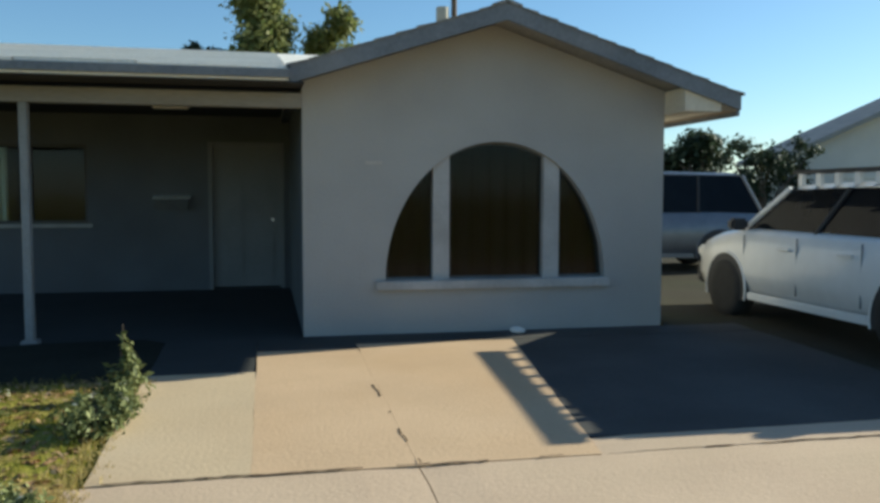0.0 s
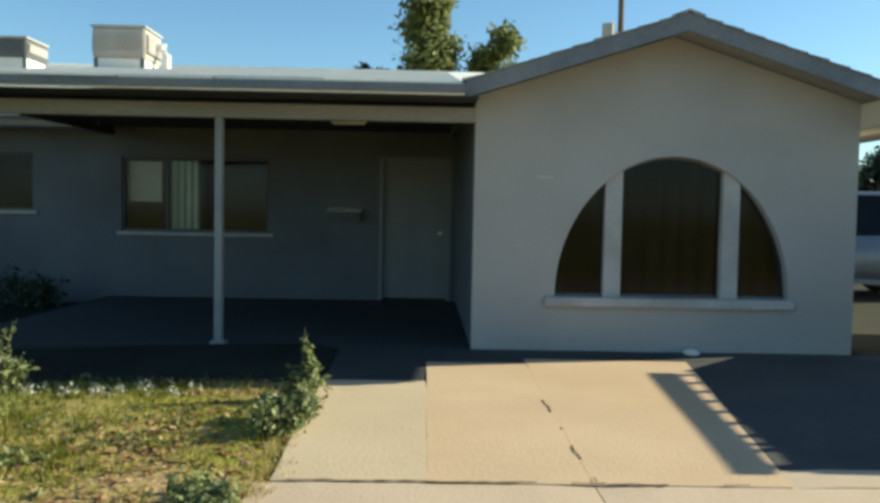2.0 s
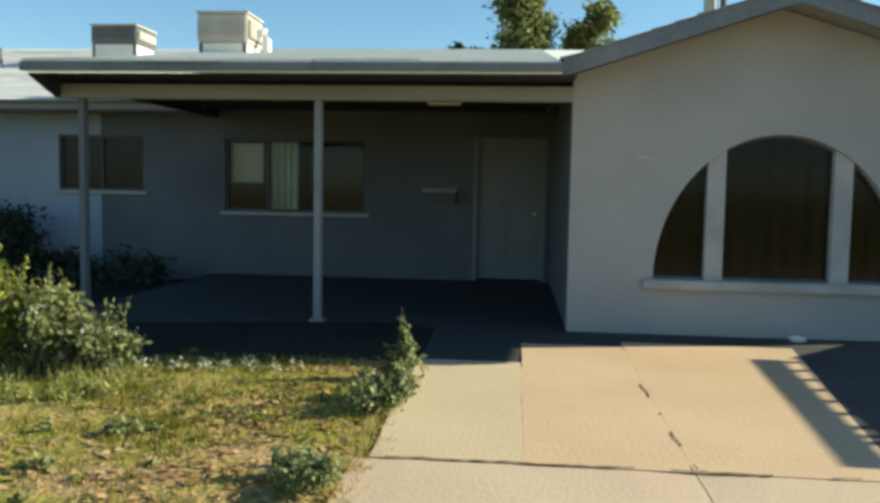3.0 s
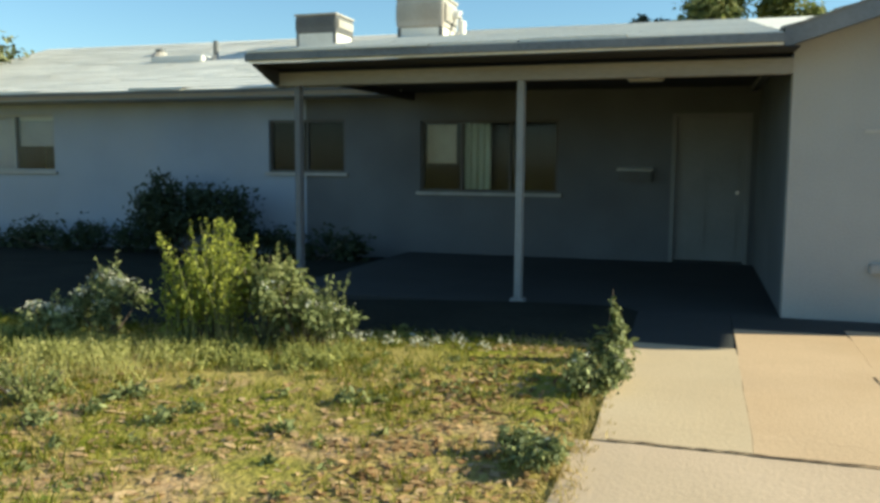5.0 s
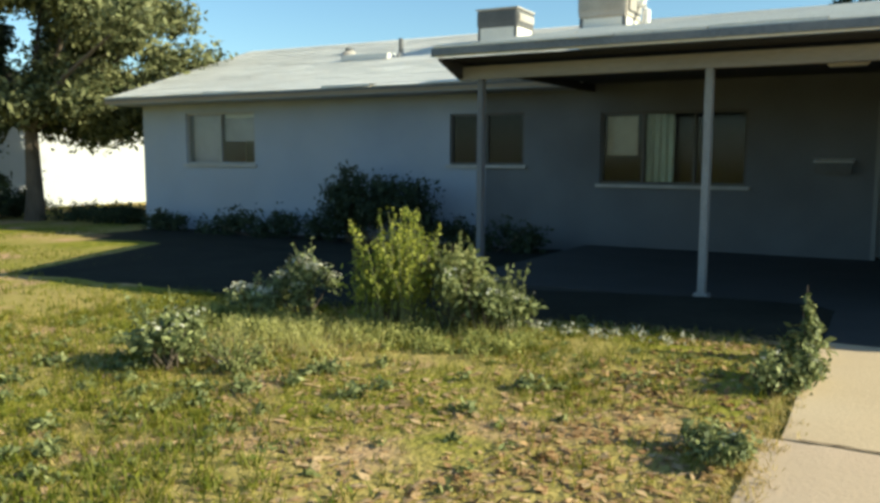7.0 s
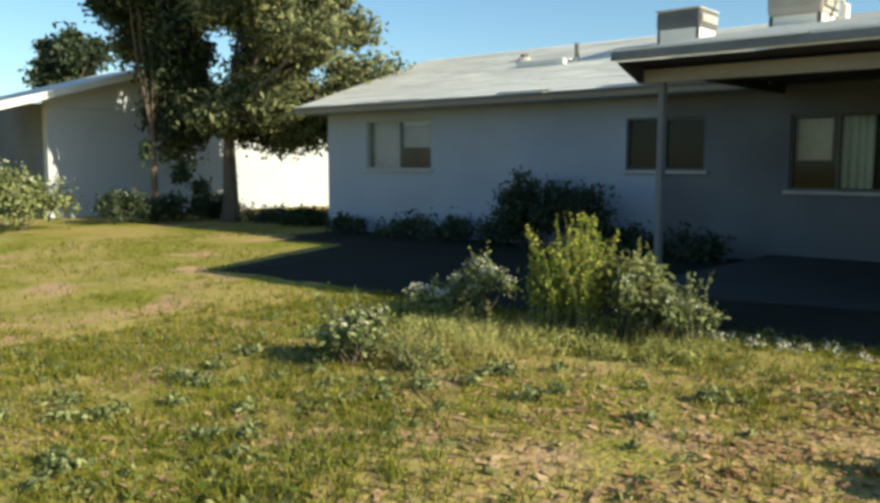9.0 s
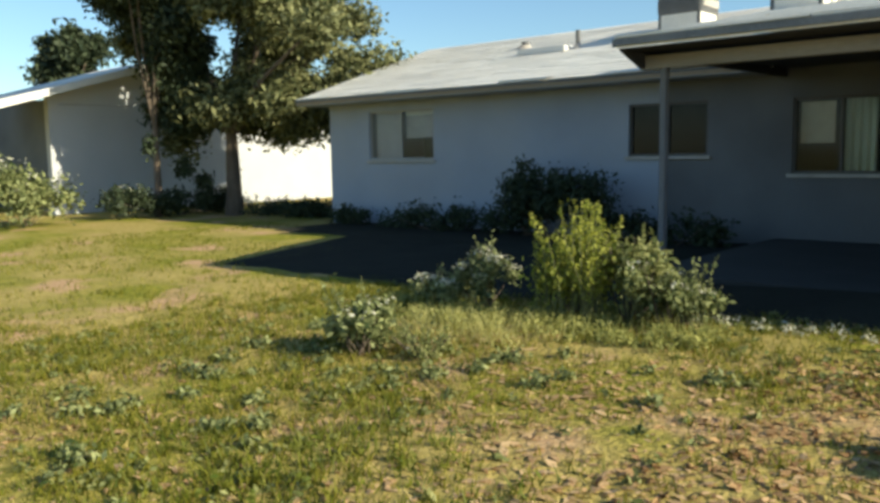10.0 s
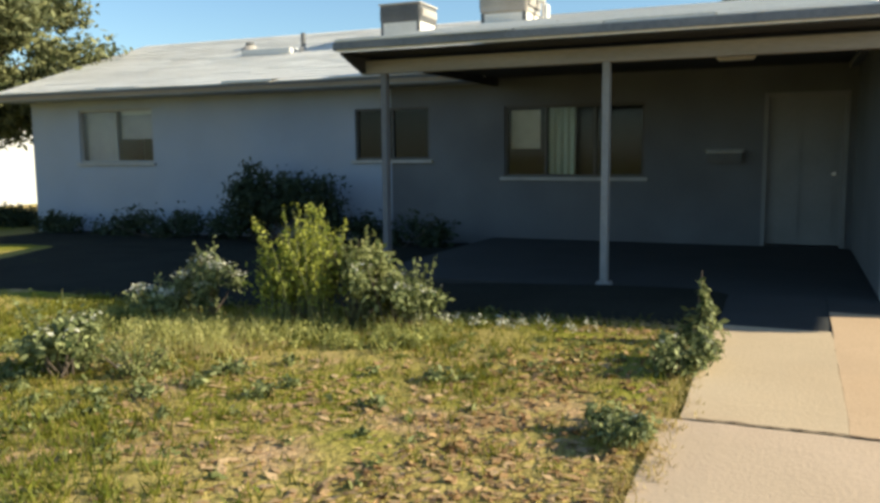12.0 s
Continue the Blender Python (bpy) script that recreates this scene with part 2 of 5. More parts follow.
def lawn_material():
    """Worn lawn: green, straw and bare-dirt patches of their own shape, gravelly grey far off."""
    m = bpy.data.materials.new("worn_lawn")
    m.use_nodes = True
    n, k = m.node_tree.nodes, m.node_tree.links
    p = n["Principled BSDF"]
    co = n.new("ShaderNodeTexCoord")

    def noise_at(scale, detail=6):
        t = n.new("ShaderNodeTexNoise")
        t.inputs["Scale"].default_value, t.inputs["Detail"].default_value = scale, detail
        k.new(co.outputs["Object"], t.inputs["Vector"])
        return t.outputs[0]

    def ramp(v, lo, hi):
        r = n.new("ShaderNodeMapRange")
        r.inputs[1].default_value, r.inputs[2].default_value = lo, hi
        k.new(v, r.inputs[0])
        return r.outputs[0]

    def blend(f, a, b):
        x = n.new("ShaderNodeMix")
        x.data_type = "RGBA"
        k.new(f, x.inputs[0])
        for v, i in ((a, 6), (b, 7)):
            if isinstance(v, tuple):
                x.inputs[i].default_value = (*v, 1)
            else:
                k.new(v, x.inputs[i])
        return x.outputs[2]

    green = blend(ramp(noise_at(9), 0.35, 0.65), (0.145, 0.16, 0.016), (0.29, 0.265, 0.042))
    straw = blend(ramp(noise_at(14), 0.35, 0.65), (0.31, 0.245, 0.072), (0.44, 0.345, 0.12))
    dirt = blend(ramp(noise_at(30), 0.35, 0.65), (0.42, 0.26, 0.14), (0.54, 0.36, 0.205))
    c = blend(ramp(noise_at(0.55, 8), 0.40, 0.58), green, straw)
    c = blend(ramp(noise_at(0.9, 9), 0.56, 0.66), c, dirt)
    k.new(c, p.inputs["Base Color"])
    p.inputs["Roughness"].default_value = 1.0
    p.inputs["Specular IOR Level"].default_value = 0.1
    bp = n.new("ShaderNodeBump")
    bp.inputs["Strength"].default_value, bp.inputs["Distance"].default_value = 0.7, 0.04
    k.new(noise_at(22, 8), bp.inputs["Height"])
    k.new(bp.outputs[0], p.inputs["Normal"])
    return m


LAWN = lawn_material()


# ---- building helpers ----
def empty(name, at=(0, 0, 0), label="", category="", group="", kind=""):
    ob = new(name)
    ob.empty_display_size = 0.2
    ob.location = at
    return tagged(ob, label, category, group, kind)


def part(name, bm, material, parent=None, label=""):
    """Links a bmesh as one mesh object, under a thing or a part."""
    me = bpy.data.meshes.new(name)
    bm.normal_update()
    bm.to_mesh(me)
    bm.free()
    me.materials.append(material)
    ob = new(name, me)
    if parent is not None:
        ob.parent = parent
    return tagged(ob, label)


def mesh_of(name, verts, faces, material, parent=None, label=""):
    me = bpy.data.meshes.new(name)
    verts, faces = np.asarray(verts, np.float32), np.asarray(faces, np.int32)
    me.vertices.add(len(verts))
    me.vertices.foreach_set("co", verts.ravel())
    k = faces.shape[1]
    me.loops.add(faces.size)
    me.loops.foreach_set("vertex_index", faces.ravel())
    me.polygons.add(len(faces))
    me.polygons.foreach_set("loop_start", np.arange(0, faces.size, k, dtype=np.int32))
    me.polygons.foreach_set("loop_total", np.full(len(faces), k, np.int32))
    me.update(calc_edges=True)
    me.materials.append(material)
    ob = new(name, me)
    if parent is not None:
        ob.parent = parent
    return tagged(ob, label)


def box(bm, x0, x1, y0, y1, z0, z1, bevel=0.0):
    r = bmesh.ops.create_cube(bm, size=1.0)
    for v in r["verts"]:
        v.co = Vector((x0 + (v.co.x + 0.5) * (x1 - x0), y0 + (v.co.y + 0.5) * (y1 - y0), z0 + (v.co.z + 0.5) * (z1 - z0)))
    if bevel:
        es = list({e for v in r["verts"] for e in v.link_edges})
        bmesh.ops.bevel(bm, geom=es, offset=bevel, segments=2, affect="EDGES")
    return bm


def boxed(*a, **k):
    return box(bmesh.new(), *a, **k)


def prism(bm, poly, axis, lo, hi):
    """Extrudes a polygon of pairs along an axis ('x': pairs are y, z; 'y': x, z; 'z': x, y)."""
    def at(p, d):
        return {"x": (d, p[0], p[1]), "y": (p[0], d, p[1]), "z": (p[0], p[1], d)}[axis]
    a = [bm.verts.new(at(p, lo)) for p in poly]
    b = [bm.verts.new(at(p, hi)) for p in poly]
    bm.faces.new(a)
    bm.faces.new(b[::-1])
    for i in range(len(poly)):
        j = (i + 1) % len(poly)
        bm.faces.new((a[i], b[i], b[j], a[j]))
    bmesh.ops.recalc_face_normals(bm, faces=bm.faces[:])
    return bm


def cylinder(bm, x, y, z0, z1, r0, r1=None, n=16):
    r1 = r0 if r1 is None else r1
    v = [[bm.verts.new((x + r * math.cos(i * math.tau / n), y + r * math.sin(i * math.tau / n), z)) for i in range(n)] for r, z in ((r0, z0), (r1, z1))]
    for i in range(n):
        j = (i + 1) % n
        bm.faces.new((v[0][i], v[0][j], v[1][j], v[1][i]))
    bm.faces.new(v[0][::-1])
    bm.faces.new(v[1])
    return bm


def tube(bm, pts, radii, n=8):
    """A tapered round limb through points."""
    rings = []
    for i, p in enumerate(pts):
        p = Vector(p)
        d = (Vector(pts[min(i + 1, len(pts) - 1)]) - Vector(pts[max(i - 1, 0)])).normalized()
        s = d.orthogonal().normalized()
        t = d.cross(s)
        rings.append([bm.verts.new(p + radii[i] * (math.cos(k * math.tau / n) * s + math.sin(k * math.tau / n) * t)) for k in range(n)])
    for a, b in zip(rings, rings[1:]):
        for k in range(n):
            j = (k + 1) % n
            bm.faces.new((a[k], a[j], b[j], b[k]))
    bm.faces.new(rings[0][::-1])
    bm.faces.new(rings[-1])
    return bm


def wall_boxes(bm, x0, x1, y0, y1, z0, z1, holes):
    """A wall along x with rectangular openings (x0, x1, z0, z1) right through it, as one closed skin."""
    xs = sorted({x0, x1, *(h[0] for h in holes), *(h[1] for h in holes)})
    zs = sorted({z0, z1, *(h[2] for h in holes), *(h[3] for h in holes)})
    f = [[bm.verts.new((x, y0, z)) for z in zs] for x in xs]
    b = [[bm.verts.new((x, y1, z)) for z in zs] for x in xs]

    def solid(i, j):
        if not (0 <= i < len(xs) - 1 and 0 <= j < len(zs) - 1):
            return False
        x, z = (xs[i] + xs[i + 1]) / 2, (zs[j] + zs[j + 1]) / 2
        return not any(h[0] < x < h[1] and h[2] < z < h[3] for h in holes)

    for i in range(len(xs) - 1):
        for j in range(len(zs) - 1):
            if not solid(i, j):
                continue
            bm.faces.new((f[i][j], f[i + 1][j], f[i + 1][j + 1], f[i][j + 1]))
            bm.faces.new((b[i + 1][j], b[i][j], b[i][j + 1], b[i + 1][j + 1]))
            for di, dj, p, q in ((-1, 0, (i, j), (i, j + 1)), (1, 0, (i + 1, j), (i + 1, j + 1)), (0, -1, (i, j), (i + 1, j)), (0, 1, (i, j + 1), (i + 1, j + 1))):
                if not solid(i + di, j + dj):
                    bm.faces.new((f[p[0]][p[1]], f[q[0]][q[1]], b[q[0]][q[1]], b[p[0]][p[1]]))
    bmesh.ops.delete(bm, geom=[v for v in bm.verts if not v.link_faces], context="VERTS")
    bmesh.ops.recalc_face_normals(bm, faces=bm.faces[:])
    return bm


def leaves(rng, centres, sizes, count, leaf, flat=0.5, tilt=0.8):
    """Folded leaf quads scattered in ball-shaped clumps: verts, faces."""
    centres, sizes = np.asarray(centres, float), np.asarray(sizes, float)
    w = sizes.prod(1) ** (2 / 3)
    which = rng.choice(len(centres), count, p=w / w.sum())
    d = rng.normal(size=(count, 3))
    d /= np.linalg.norm(d, axis=1, keepdims=True)
    r = np.minimum(np.abs(rng.normal(0.62, 0.30, (count, 1))), 1.35)
    c = centres[which] + d * r * sizes[which]
    nrm = d * (1 - flat) + rng.normal(size=(count, 3)) * tilt + np.array([0, 0, flat])
    nrm /= np.linalg.norm(nrm, axis=1, keepdims=True)
    u = np.cross(nrm, rng.normal(size=(count, 3)))
    u /= np.linalg.norm(u, axis=1, keepdims=True)
    v = np.cross(nrm, u)
    s = leaf * rng.uniform(0.55, 1.35, (count, 1))
    q = np.stack([c - u * s, c - v * s * 0.45 + nrm * s * 0.12, c + u * s, c + v * s * 0.45 + nrm * s * 0.12], 1)
    return q.reshape(-1, 3), np.arange(count * 4).reshape(-1, 4)


def stems(rng, at, count, height, spread, width, lean=0.4):
    """Upright blades or stalks: two-triangle strips, as quads."""
    at = np.asarray(at, float)
    n = len(at) * count
    base = np.repeat(at, count, 0) + np.c_[rng.normal(size=(n, 2)) * spread, np.zeros(n)]
    h = height * rng.uniform(0.5, 1.2, n)
    ang = rng.uniform(0, math.tau, n)
    tip = base + np.c_[np.cos(ang) * h * lean * rng.uniform(0, 1, n), np.sin(ang) * h * lean * rng.uniform(0, 1, n), h]
    t2 = rng.uniform(0, math.tau, n)
    side = np.c_[np.cos(t2), np.sin(t2), np.zeros(n)] * width * 0.5
    q = np.stack([base - side, base + side, tip + side * 0.25, tip - side * 0.25], 1)
    return q.reshape(-1, 3), np.arange(n * 4).reshape(-1, 4)


def joined(*sets):
    vs, fs, off = [], [], 0
    for v, f in sets:
        vs.append(v)
        fs.append(f + off)
        off += len(v)
    return np.concatenate(vs), np.concatenate(fs)


# ---- ground ----
def ground_z(x, y):
    """Height of the ground: it falls gently from the house to the street; the lawn lies lower to the west."""
    x, y = np.asarray(x, float), np.asarray(y, float)
    a = -0.03 * np.clip(5.6 - y, 0, 9.0)
    w = np.clip((-2.6 - x) / 5.0, 0, 1)
    w = w * w * (3 - 2 * w)
    return a * (1 - w) + np.minimum(a, -0.17) * w


def gz(x, y):
    return float(ground_z(x, y))


gx = np.concatenate([[-700, -250, -100, -60, -40, -30], np.arange(-24, -12, 0.6), np.arange(-12, 6.01, 0.2), [8, 11, 16, 25, 40, 80, 200, 700]])
gy = np.concatenate([[-700, -200, -60, -25, -12, -7], np.arange(-5, 10.01, 0.2), [11, 13, 16, 20, 27, 40, 70, 150, 400, 1200]])
GX, GY = np.meshgrid(gx, gy, indexing="ij")
rough = np.array([[noise.noise((x * 1.3, y * 1.3, 0.0)) * 0.022 + noise.noise((x * 4.1, y * 4.1, 3.0)) * 0.010 for y in gy] for x in gx])
rough *= np.clip((-2.3 - GX) / 0.5, 0, 1) * np.clip((GX + 22) / 3, 0, 1)
GZ = ground_z(GX, GY) + rough - 0.012 * (GX > -2.3) - 0.12 * ((GX > -6.0) & (GX < 2.5) & (GY > 5.7)) - 0.12 * ((GX > -15.6) & (GX < 2.5) & (GY > 9.9) & (GY < 17.5))
ny = len(gy)
gi = np.arange(len(gx) * ny).reshape(len(gx), ny)
gf = np.stack([gi[:-1, :-1], gi[1:, :-1], gi[1:, 1:], gi[:-1, 1:]], -1).reshape(-1, 4)
ground = mesh_of("ground", np.stack([GX, GY, GZ], -1).reshape(-1, 3), gf, LAWN)
ground.data.polygons.foreach_set("use_smooth", [True] * len(gf))
tagged(ground, "patchy lawn of green grass, straw and bare dirt", "lawn", kind="structure")

# ---- the driveway, poured in panels ----
driveway = empty("driveway", (0, 0, 0), "cracked tan concrete driveway poured in panels", "driveway", kind="structure")


def slab(x0, x1, y0, y1, material, lift=0.02, gap=0.003, lean0=0.0, lean1=0.0):
    """One concrete panel that follows the slope, with softened and slightly uneven edges."""
    bm = bmesh.new()
    nx, nyy = max(2, int((x1 - x0) / 0.25)), max(2, int((y1 - y0) / 0.25))
    g, gy = gap, 0.008
    top = []
    for i in range(nx + 1):
        row = []
        for j in range(nyy + 1):
            x, y = x0 + g + (x1 - x0 - 2 * g) * i / nx, y0 + gy + (y1 - y0 - 2 * gy) * j / nyy
            x += (y - y0) * (lean0 + (lean1 - lean0) * i / nx)
            ex, ey = i in (0, nx), j in (0, nyy)
            x += (noise.noise((x * 3, y * 3, 7.0)) * 0.012) * ex
            y += (noise.noise((x * 3, y * 3, 9.0)) * 0.014) * ey
            row.append(bm.verts.new((x, y, gz(x, y) + lift - (0.006 if gap > 0.002 else 0.0) * ex - 0.006 * ey + noise.noise((x * 0.8, y * 0.8, 1.0)) * 0.004)))
        top.append(row)
    for i in range(nx):
        for j in range(nyy):
            bm.faces.new((top[i][j], top[i + 1][j], top[i + 1][j + 1], top[i][j + 1]))
    rim = [e for e in bm.edges if e.is_boundary]
    ext = bmesh.ops.extrude_edge_only(bm, edges=rim)
    for v in ext["geom"]:
        if isinstance(v, bmesh.types.BMVert):
            v.co.z -= 0.12
    bmesh.ops.recalc_face_normals(bm, faces=bm.faces[:])
    return part("slab", bm, material, driveway)


slab(-2.22, -1.42, 2.04, 4.27, CONCRETE3, gap=0.0005)
slab(-1.42, -0.56, 2.04, 4.98, CONCRETE, gap=0.0005)
slab(-0.56, 0.46, 2.04, 5.16, CONCRETE, gap=0.0005, lean1=0.137)
slab(0.46, 3.4, 2.04, 2.33, CONCRETE2, lean0=0.137)
# panel cut along the wagon's shadow and coloured as dark as it
slab(0.50, 3.4, 2.33, 5.16, SHADOW_SLAB, gap=0.0005, lean0=0.137)
# far panel ends, cut along the house's shadow and coloured dark for it
slab(-2.22, -1.42, 4.27, 5.56, SHADED_SLAB)
slab(-1.42, -0.56, 4.98, 5.56, SHADED_SLAB, gap=0.0005)
slab(-0.56, 0.888, 5.16, 5.56, SHADED_SLAB, gap=0.0005)
slab(0.888, 3.4, 5.16, 5.56, SHADOW_SLAB, gap=0.0005)
slab(-2.30, -0.56, -1.2, 2.04, CONCRETE2)
slab(-0.56, 3.4, -1.2, 2.04, CONCRETE2)
slab(3.4, 6.6, -1.2, 2.04, CONCRETE)
slab(-2.40, 0.5, -5.2, -1.2, CONCRETE2)
slab(0.5, 3.4, -5.2, -1.2, CONCRETE)
slab(3.4, 6.6, -5.2, -1.2, CONCRETE)


def crack(start, end, width, seed, wander=0.02, breaks=0.25):
    """A ragged open crack filled with soil, broken into stretches, lying in the slab's face."""
    rng = np.random.default_rng(int(seed * 10))
    a, b = Vector(start), Vector(end)
    n = max(6, int((b - a).length / 0.035))
    across = Vector((-(b - a).y, (b - a).x)).normalized()
    bm = bmesh.new()
    last = None
    for i in range(n + 1):
        p = a.lerp(b, i / n) + across * wander * (noise.noise((i * 0.21, seed, 0.0)) + 0.5 * noise.noise((i * 0.7, seed, 4.0)))
        w = width * (0.35 + 0.9 * abs(noise.noise((i * 0.33, seed, 9.0))) + 0.35 * rng.uniform())
        if noise.noise((i * 0.12, seed, 13.0)) < breaks - 0.5:
            last = None
            continue
        z = gz(p.x, p.y) + 0.0235
        pair = [bm.verts.new((q.x, q.y, z)) for q in (p - across * w, p + across * w)]
        if last:
            bm.faces.new((last[0], pair[0], pair[1], last[1]))
        last = pair
    bmesh.ops.delete(bm, geom=[v for v in bm.verts if not v.link_faces], context="VERTS")
    bmesh.ops.recalc_face_normals(bm, faces=bm.faces[:])
    return part("crack", bm, CRACKFILL, driveway, "dark soil-filled crack")


crack((-2.24, 2.045), (-0.50, 2.04), 0.013, 1.7, 0.016, 0.32)
crack((-0.50, 2.035), (3.38, 2.03), 0.009, 4.4, 0.016, 0.48)
crack((-0.545, 2.06), (-0.60, 3.70), 0.007, 2.3, 0.025, 0.46)

# bare packed dirt where the cars stand
dx = np.concatenate([[2.66], np.arange(3.42, 10.0, 0.4), [12, 15, 19]])
dyy = np.concatenate([np.arange(2.07, 12.0, 0.4), [14, 17, 21]])
DX, DY = np.meshgrid(dx, dyy, indexing="ij")
DZ = ground_z(DX, DY) + 0.012 - 0.10 * ((DX < 3) & (DY < 5.5)) + np.array([[noise.noise((x * 0.9, y * 0.9, 4.0)) * 0.012 for y in dyy] for x in dx])
di = np.arange(DX.size).reshape(DX.shape)
tagged(mesh_of("dirt_yard", np.stack([DX, DY, DZ], -1).reshape(-1, 3), np.stack([di[:-1, :-1], di[1:, :-1], di[1:, 1:], di[:-1, 1:]], -1).reshape(-1, 4), DIRT), "bare brown packed dirt beside driveway, darkened for shade", "dirt yard", kind="structure")

# dark sheets on the lawn that carry the house's shade in their colour
def shade_sheet(x0, x1, y0, y1, slant=0.0):
    """A dark sheet for the house's shade; its western end leans by slant metres of x for each metre of y."""
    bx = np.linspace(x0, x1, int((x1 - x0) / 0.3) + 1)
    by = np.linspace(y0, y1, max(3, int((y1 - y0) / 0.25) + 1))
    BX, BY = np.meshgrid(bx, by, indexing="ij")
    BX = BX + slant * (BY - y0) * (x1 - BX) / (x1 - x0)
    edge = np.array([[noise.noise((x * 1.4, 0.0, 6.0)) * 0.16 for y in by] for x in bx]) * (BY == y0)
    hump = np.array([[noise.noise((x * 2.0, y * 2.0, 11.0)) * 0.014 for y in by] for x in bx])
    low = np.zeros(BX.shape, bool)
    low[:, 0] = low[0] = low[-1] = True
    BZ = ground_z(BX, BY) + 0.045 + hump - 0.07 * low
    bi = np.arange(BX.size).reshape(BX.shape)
    ob = mesh_of("house_shade", np.stack([BX, BY + edge, BZ], -1).reshape(-1, 3), np.stack([bi[:-1, :-1], bi[1:, :-1], bi[1:, 1:], bi[:-1, 1:]], -1).reshape(-1, 4), SHADE_GROUND)
    return tagged(ob, "dark sheet on the lawn, laid out as the house's shade", "planting bed", kind="structure")


shade_sheet(-6.1, -2.08, 4.15, 5.5)
shade_sheet(-11.55, -6.1, 4.08, 7.6, -0.40)
shade_sheet(-15.2, -6.1, 7.62, 9.78)

# ---- the house ----
WALL_Y, BAY_Y, EAVE_Y, RIDGE_Y = 9.82, 5.60, 5.08, 13.5
house = empty("house", (0, 0, 0), "single-storey stucco ranch house with gabled bay and deep porch", "house")


def rake(x):
    """Height of the bay roof's upper face."""
    return 3.06 - 0.322 * abs(x - 0.82)


ARCH_X, ARCH_A, SILL_Z, ARCH_H = 0.875, 1.105, 0.515, 1.33


def arch(x):
    u = (x - ARCH_X) / ARCH_A
    return SILL_Z + ARCH_H * math.sqrt(max(0.0, 1 - u * u))


def strip(bm, xs, lo, hi, y0, y1):
    """A wall piece between two curves over x: faces front, back, top and bottom, closed at its ends."""
    rows = [[bm.verts.new((x, y, f(x))) for x in xs] for y in (y0, y1) for f in (lo, hi)]
    fl, fh, bl, bh = rows
    for i in range(len(xs) - 1):
        bm.faces.new((fl[i], fl[i + 1], fh[i + 1], fh[i]))
        bm.faces.new((bl[i + 1], bl[i], bh[i], bh[i + 1]))
        bm.faces.new((fh[i], fh[i + 1], bh[i + 1], bh[i]))
        bm.faces.new((fl[i + 1], fl[i], bl[i], bl[i + 1]))
    for i in (0, -1):
        bm.faces.new((fl[i], fh[i], bh[i], bl[i]))
    bmesh.ops.remove_doubles(bm, verts=bm.verts[:], dist=1e-5)
    bmesh.ops.recalc_face_normals(bm, faces=bm.faces[:])


bm = bmesh.new()
ax = [ARCH_X - ARCH_A * math.cos(math.pi * i / 40) for i in range(41)]
under = lambda x: rake(x) - 0.11
strip(bm, [-1.0, ax[0]], lambda x: -0.25, under, BAY_Y, BAY_Y + 0.2)
strip(bm, [ax[-1], 2.6], lambda x: -0.25, under, BAY_Y, BAY_Y + 0.2)
strip(bm, sorted(ax + [0.82]), arch, under, BAY_Y, BAY_Y + 0.2)
strip(bm, [ax[0], ax[-1]], lambda x: -0.25, lambda x: SILL_Z - 0.09, BAY_Y, BAY_Y + 0.2)
part("bay_wall", bm, STUCCO, house, "beige-grey stucco gable wall")
# this side wall takes the dark colour for the porch's shade
part("bay_side_wall", boxed(-1.0, -0.82, BAY_Y + 0.2, WALL_Y, -0.25, 2.372), SHADED_WALL, house, "side wall inside the porch, coloured dark for its shade")
part("bay_side_wall", boxed(2.42, 2.6, BAY_Y + 0.2, 17.5, -0.25, 2.36), STUCCO, house)
part("back_wall", boxed(-15.65, 2.6, 17.5, 17.7, -0.25, 2.4), STUCCO_WING, house)
part("side_wall", boxed(-15.65, -15.45, WALL_Y + 0.2, 17.5, -0.25, 2.4), STUCCO_WING, house)
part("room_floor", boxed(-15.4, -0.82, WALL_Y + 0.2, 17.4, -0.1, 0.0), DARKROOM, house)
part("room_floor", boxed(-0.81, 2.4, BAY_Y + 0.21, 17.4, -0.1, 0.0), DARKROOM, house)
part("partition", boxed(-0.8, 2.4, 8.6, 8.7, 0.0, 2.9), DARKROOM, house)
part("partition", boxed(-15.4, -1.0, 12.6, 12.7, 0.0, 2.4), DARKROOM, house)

# gable peak above the wing's end wall
bm = prism(bmesh.new(), [(9.3, 2.4), (17.7, 2.4), (13.5, 3.74)], "x", -15.65, -15.45)
part("gable_peak", bm, STUCCO_WING, house)

# window openings of the long wall: x0, x1, z0, z1
W1, W2, W3, DOOR = (-14.42, -12.62, 1.18, 2.18), (-8.38, -7.05, 1.20, 2.03), (-5.80, -3.70, 0.93, 2.00), (-2.12, -1.08, 0.0, 2.06)
part("wing_wall", wall_boxes(bmesh.new(), -15.65, -7.715, WALL_Y, WALL_Y + 0.2, -0.3, 2.42, [W1, (W2[0], -7.715, W2[2], W2[3])]), STUCCO_WING, house, "pale grey painted block wall")
# one wall with the wing; its porch half wears the shade as colour
part("porch_wall", wall_boxes(bmesh.new(), -7.715, -1.0, WALL_Y, WALL_Y + 0.2, -0.3, 2.42, [(-7.715, W2[1], W2[2], W2[3]), W3, DOOR]), SHADED_WALL, house, "wall at back of porch, wing paint darkened for shade")


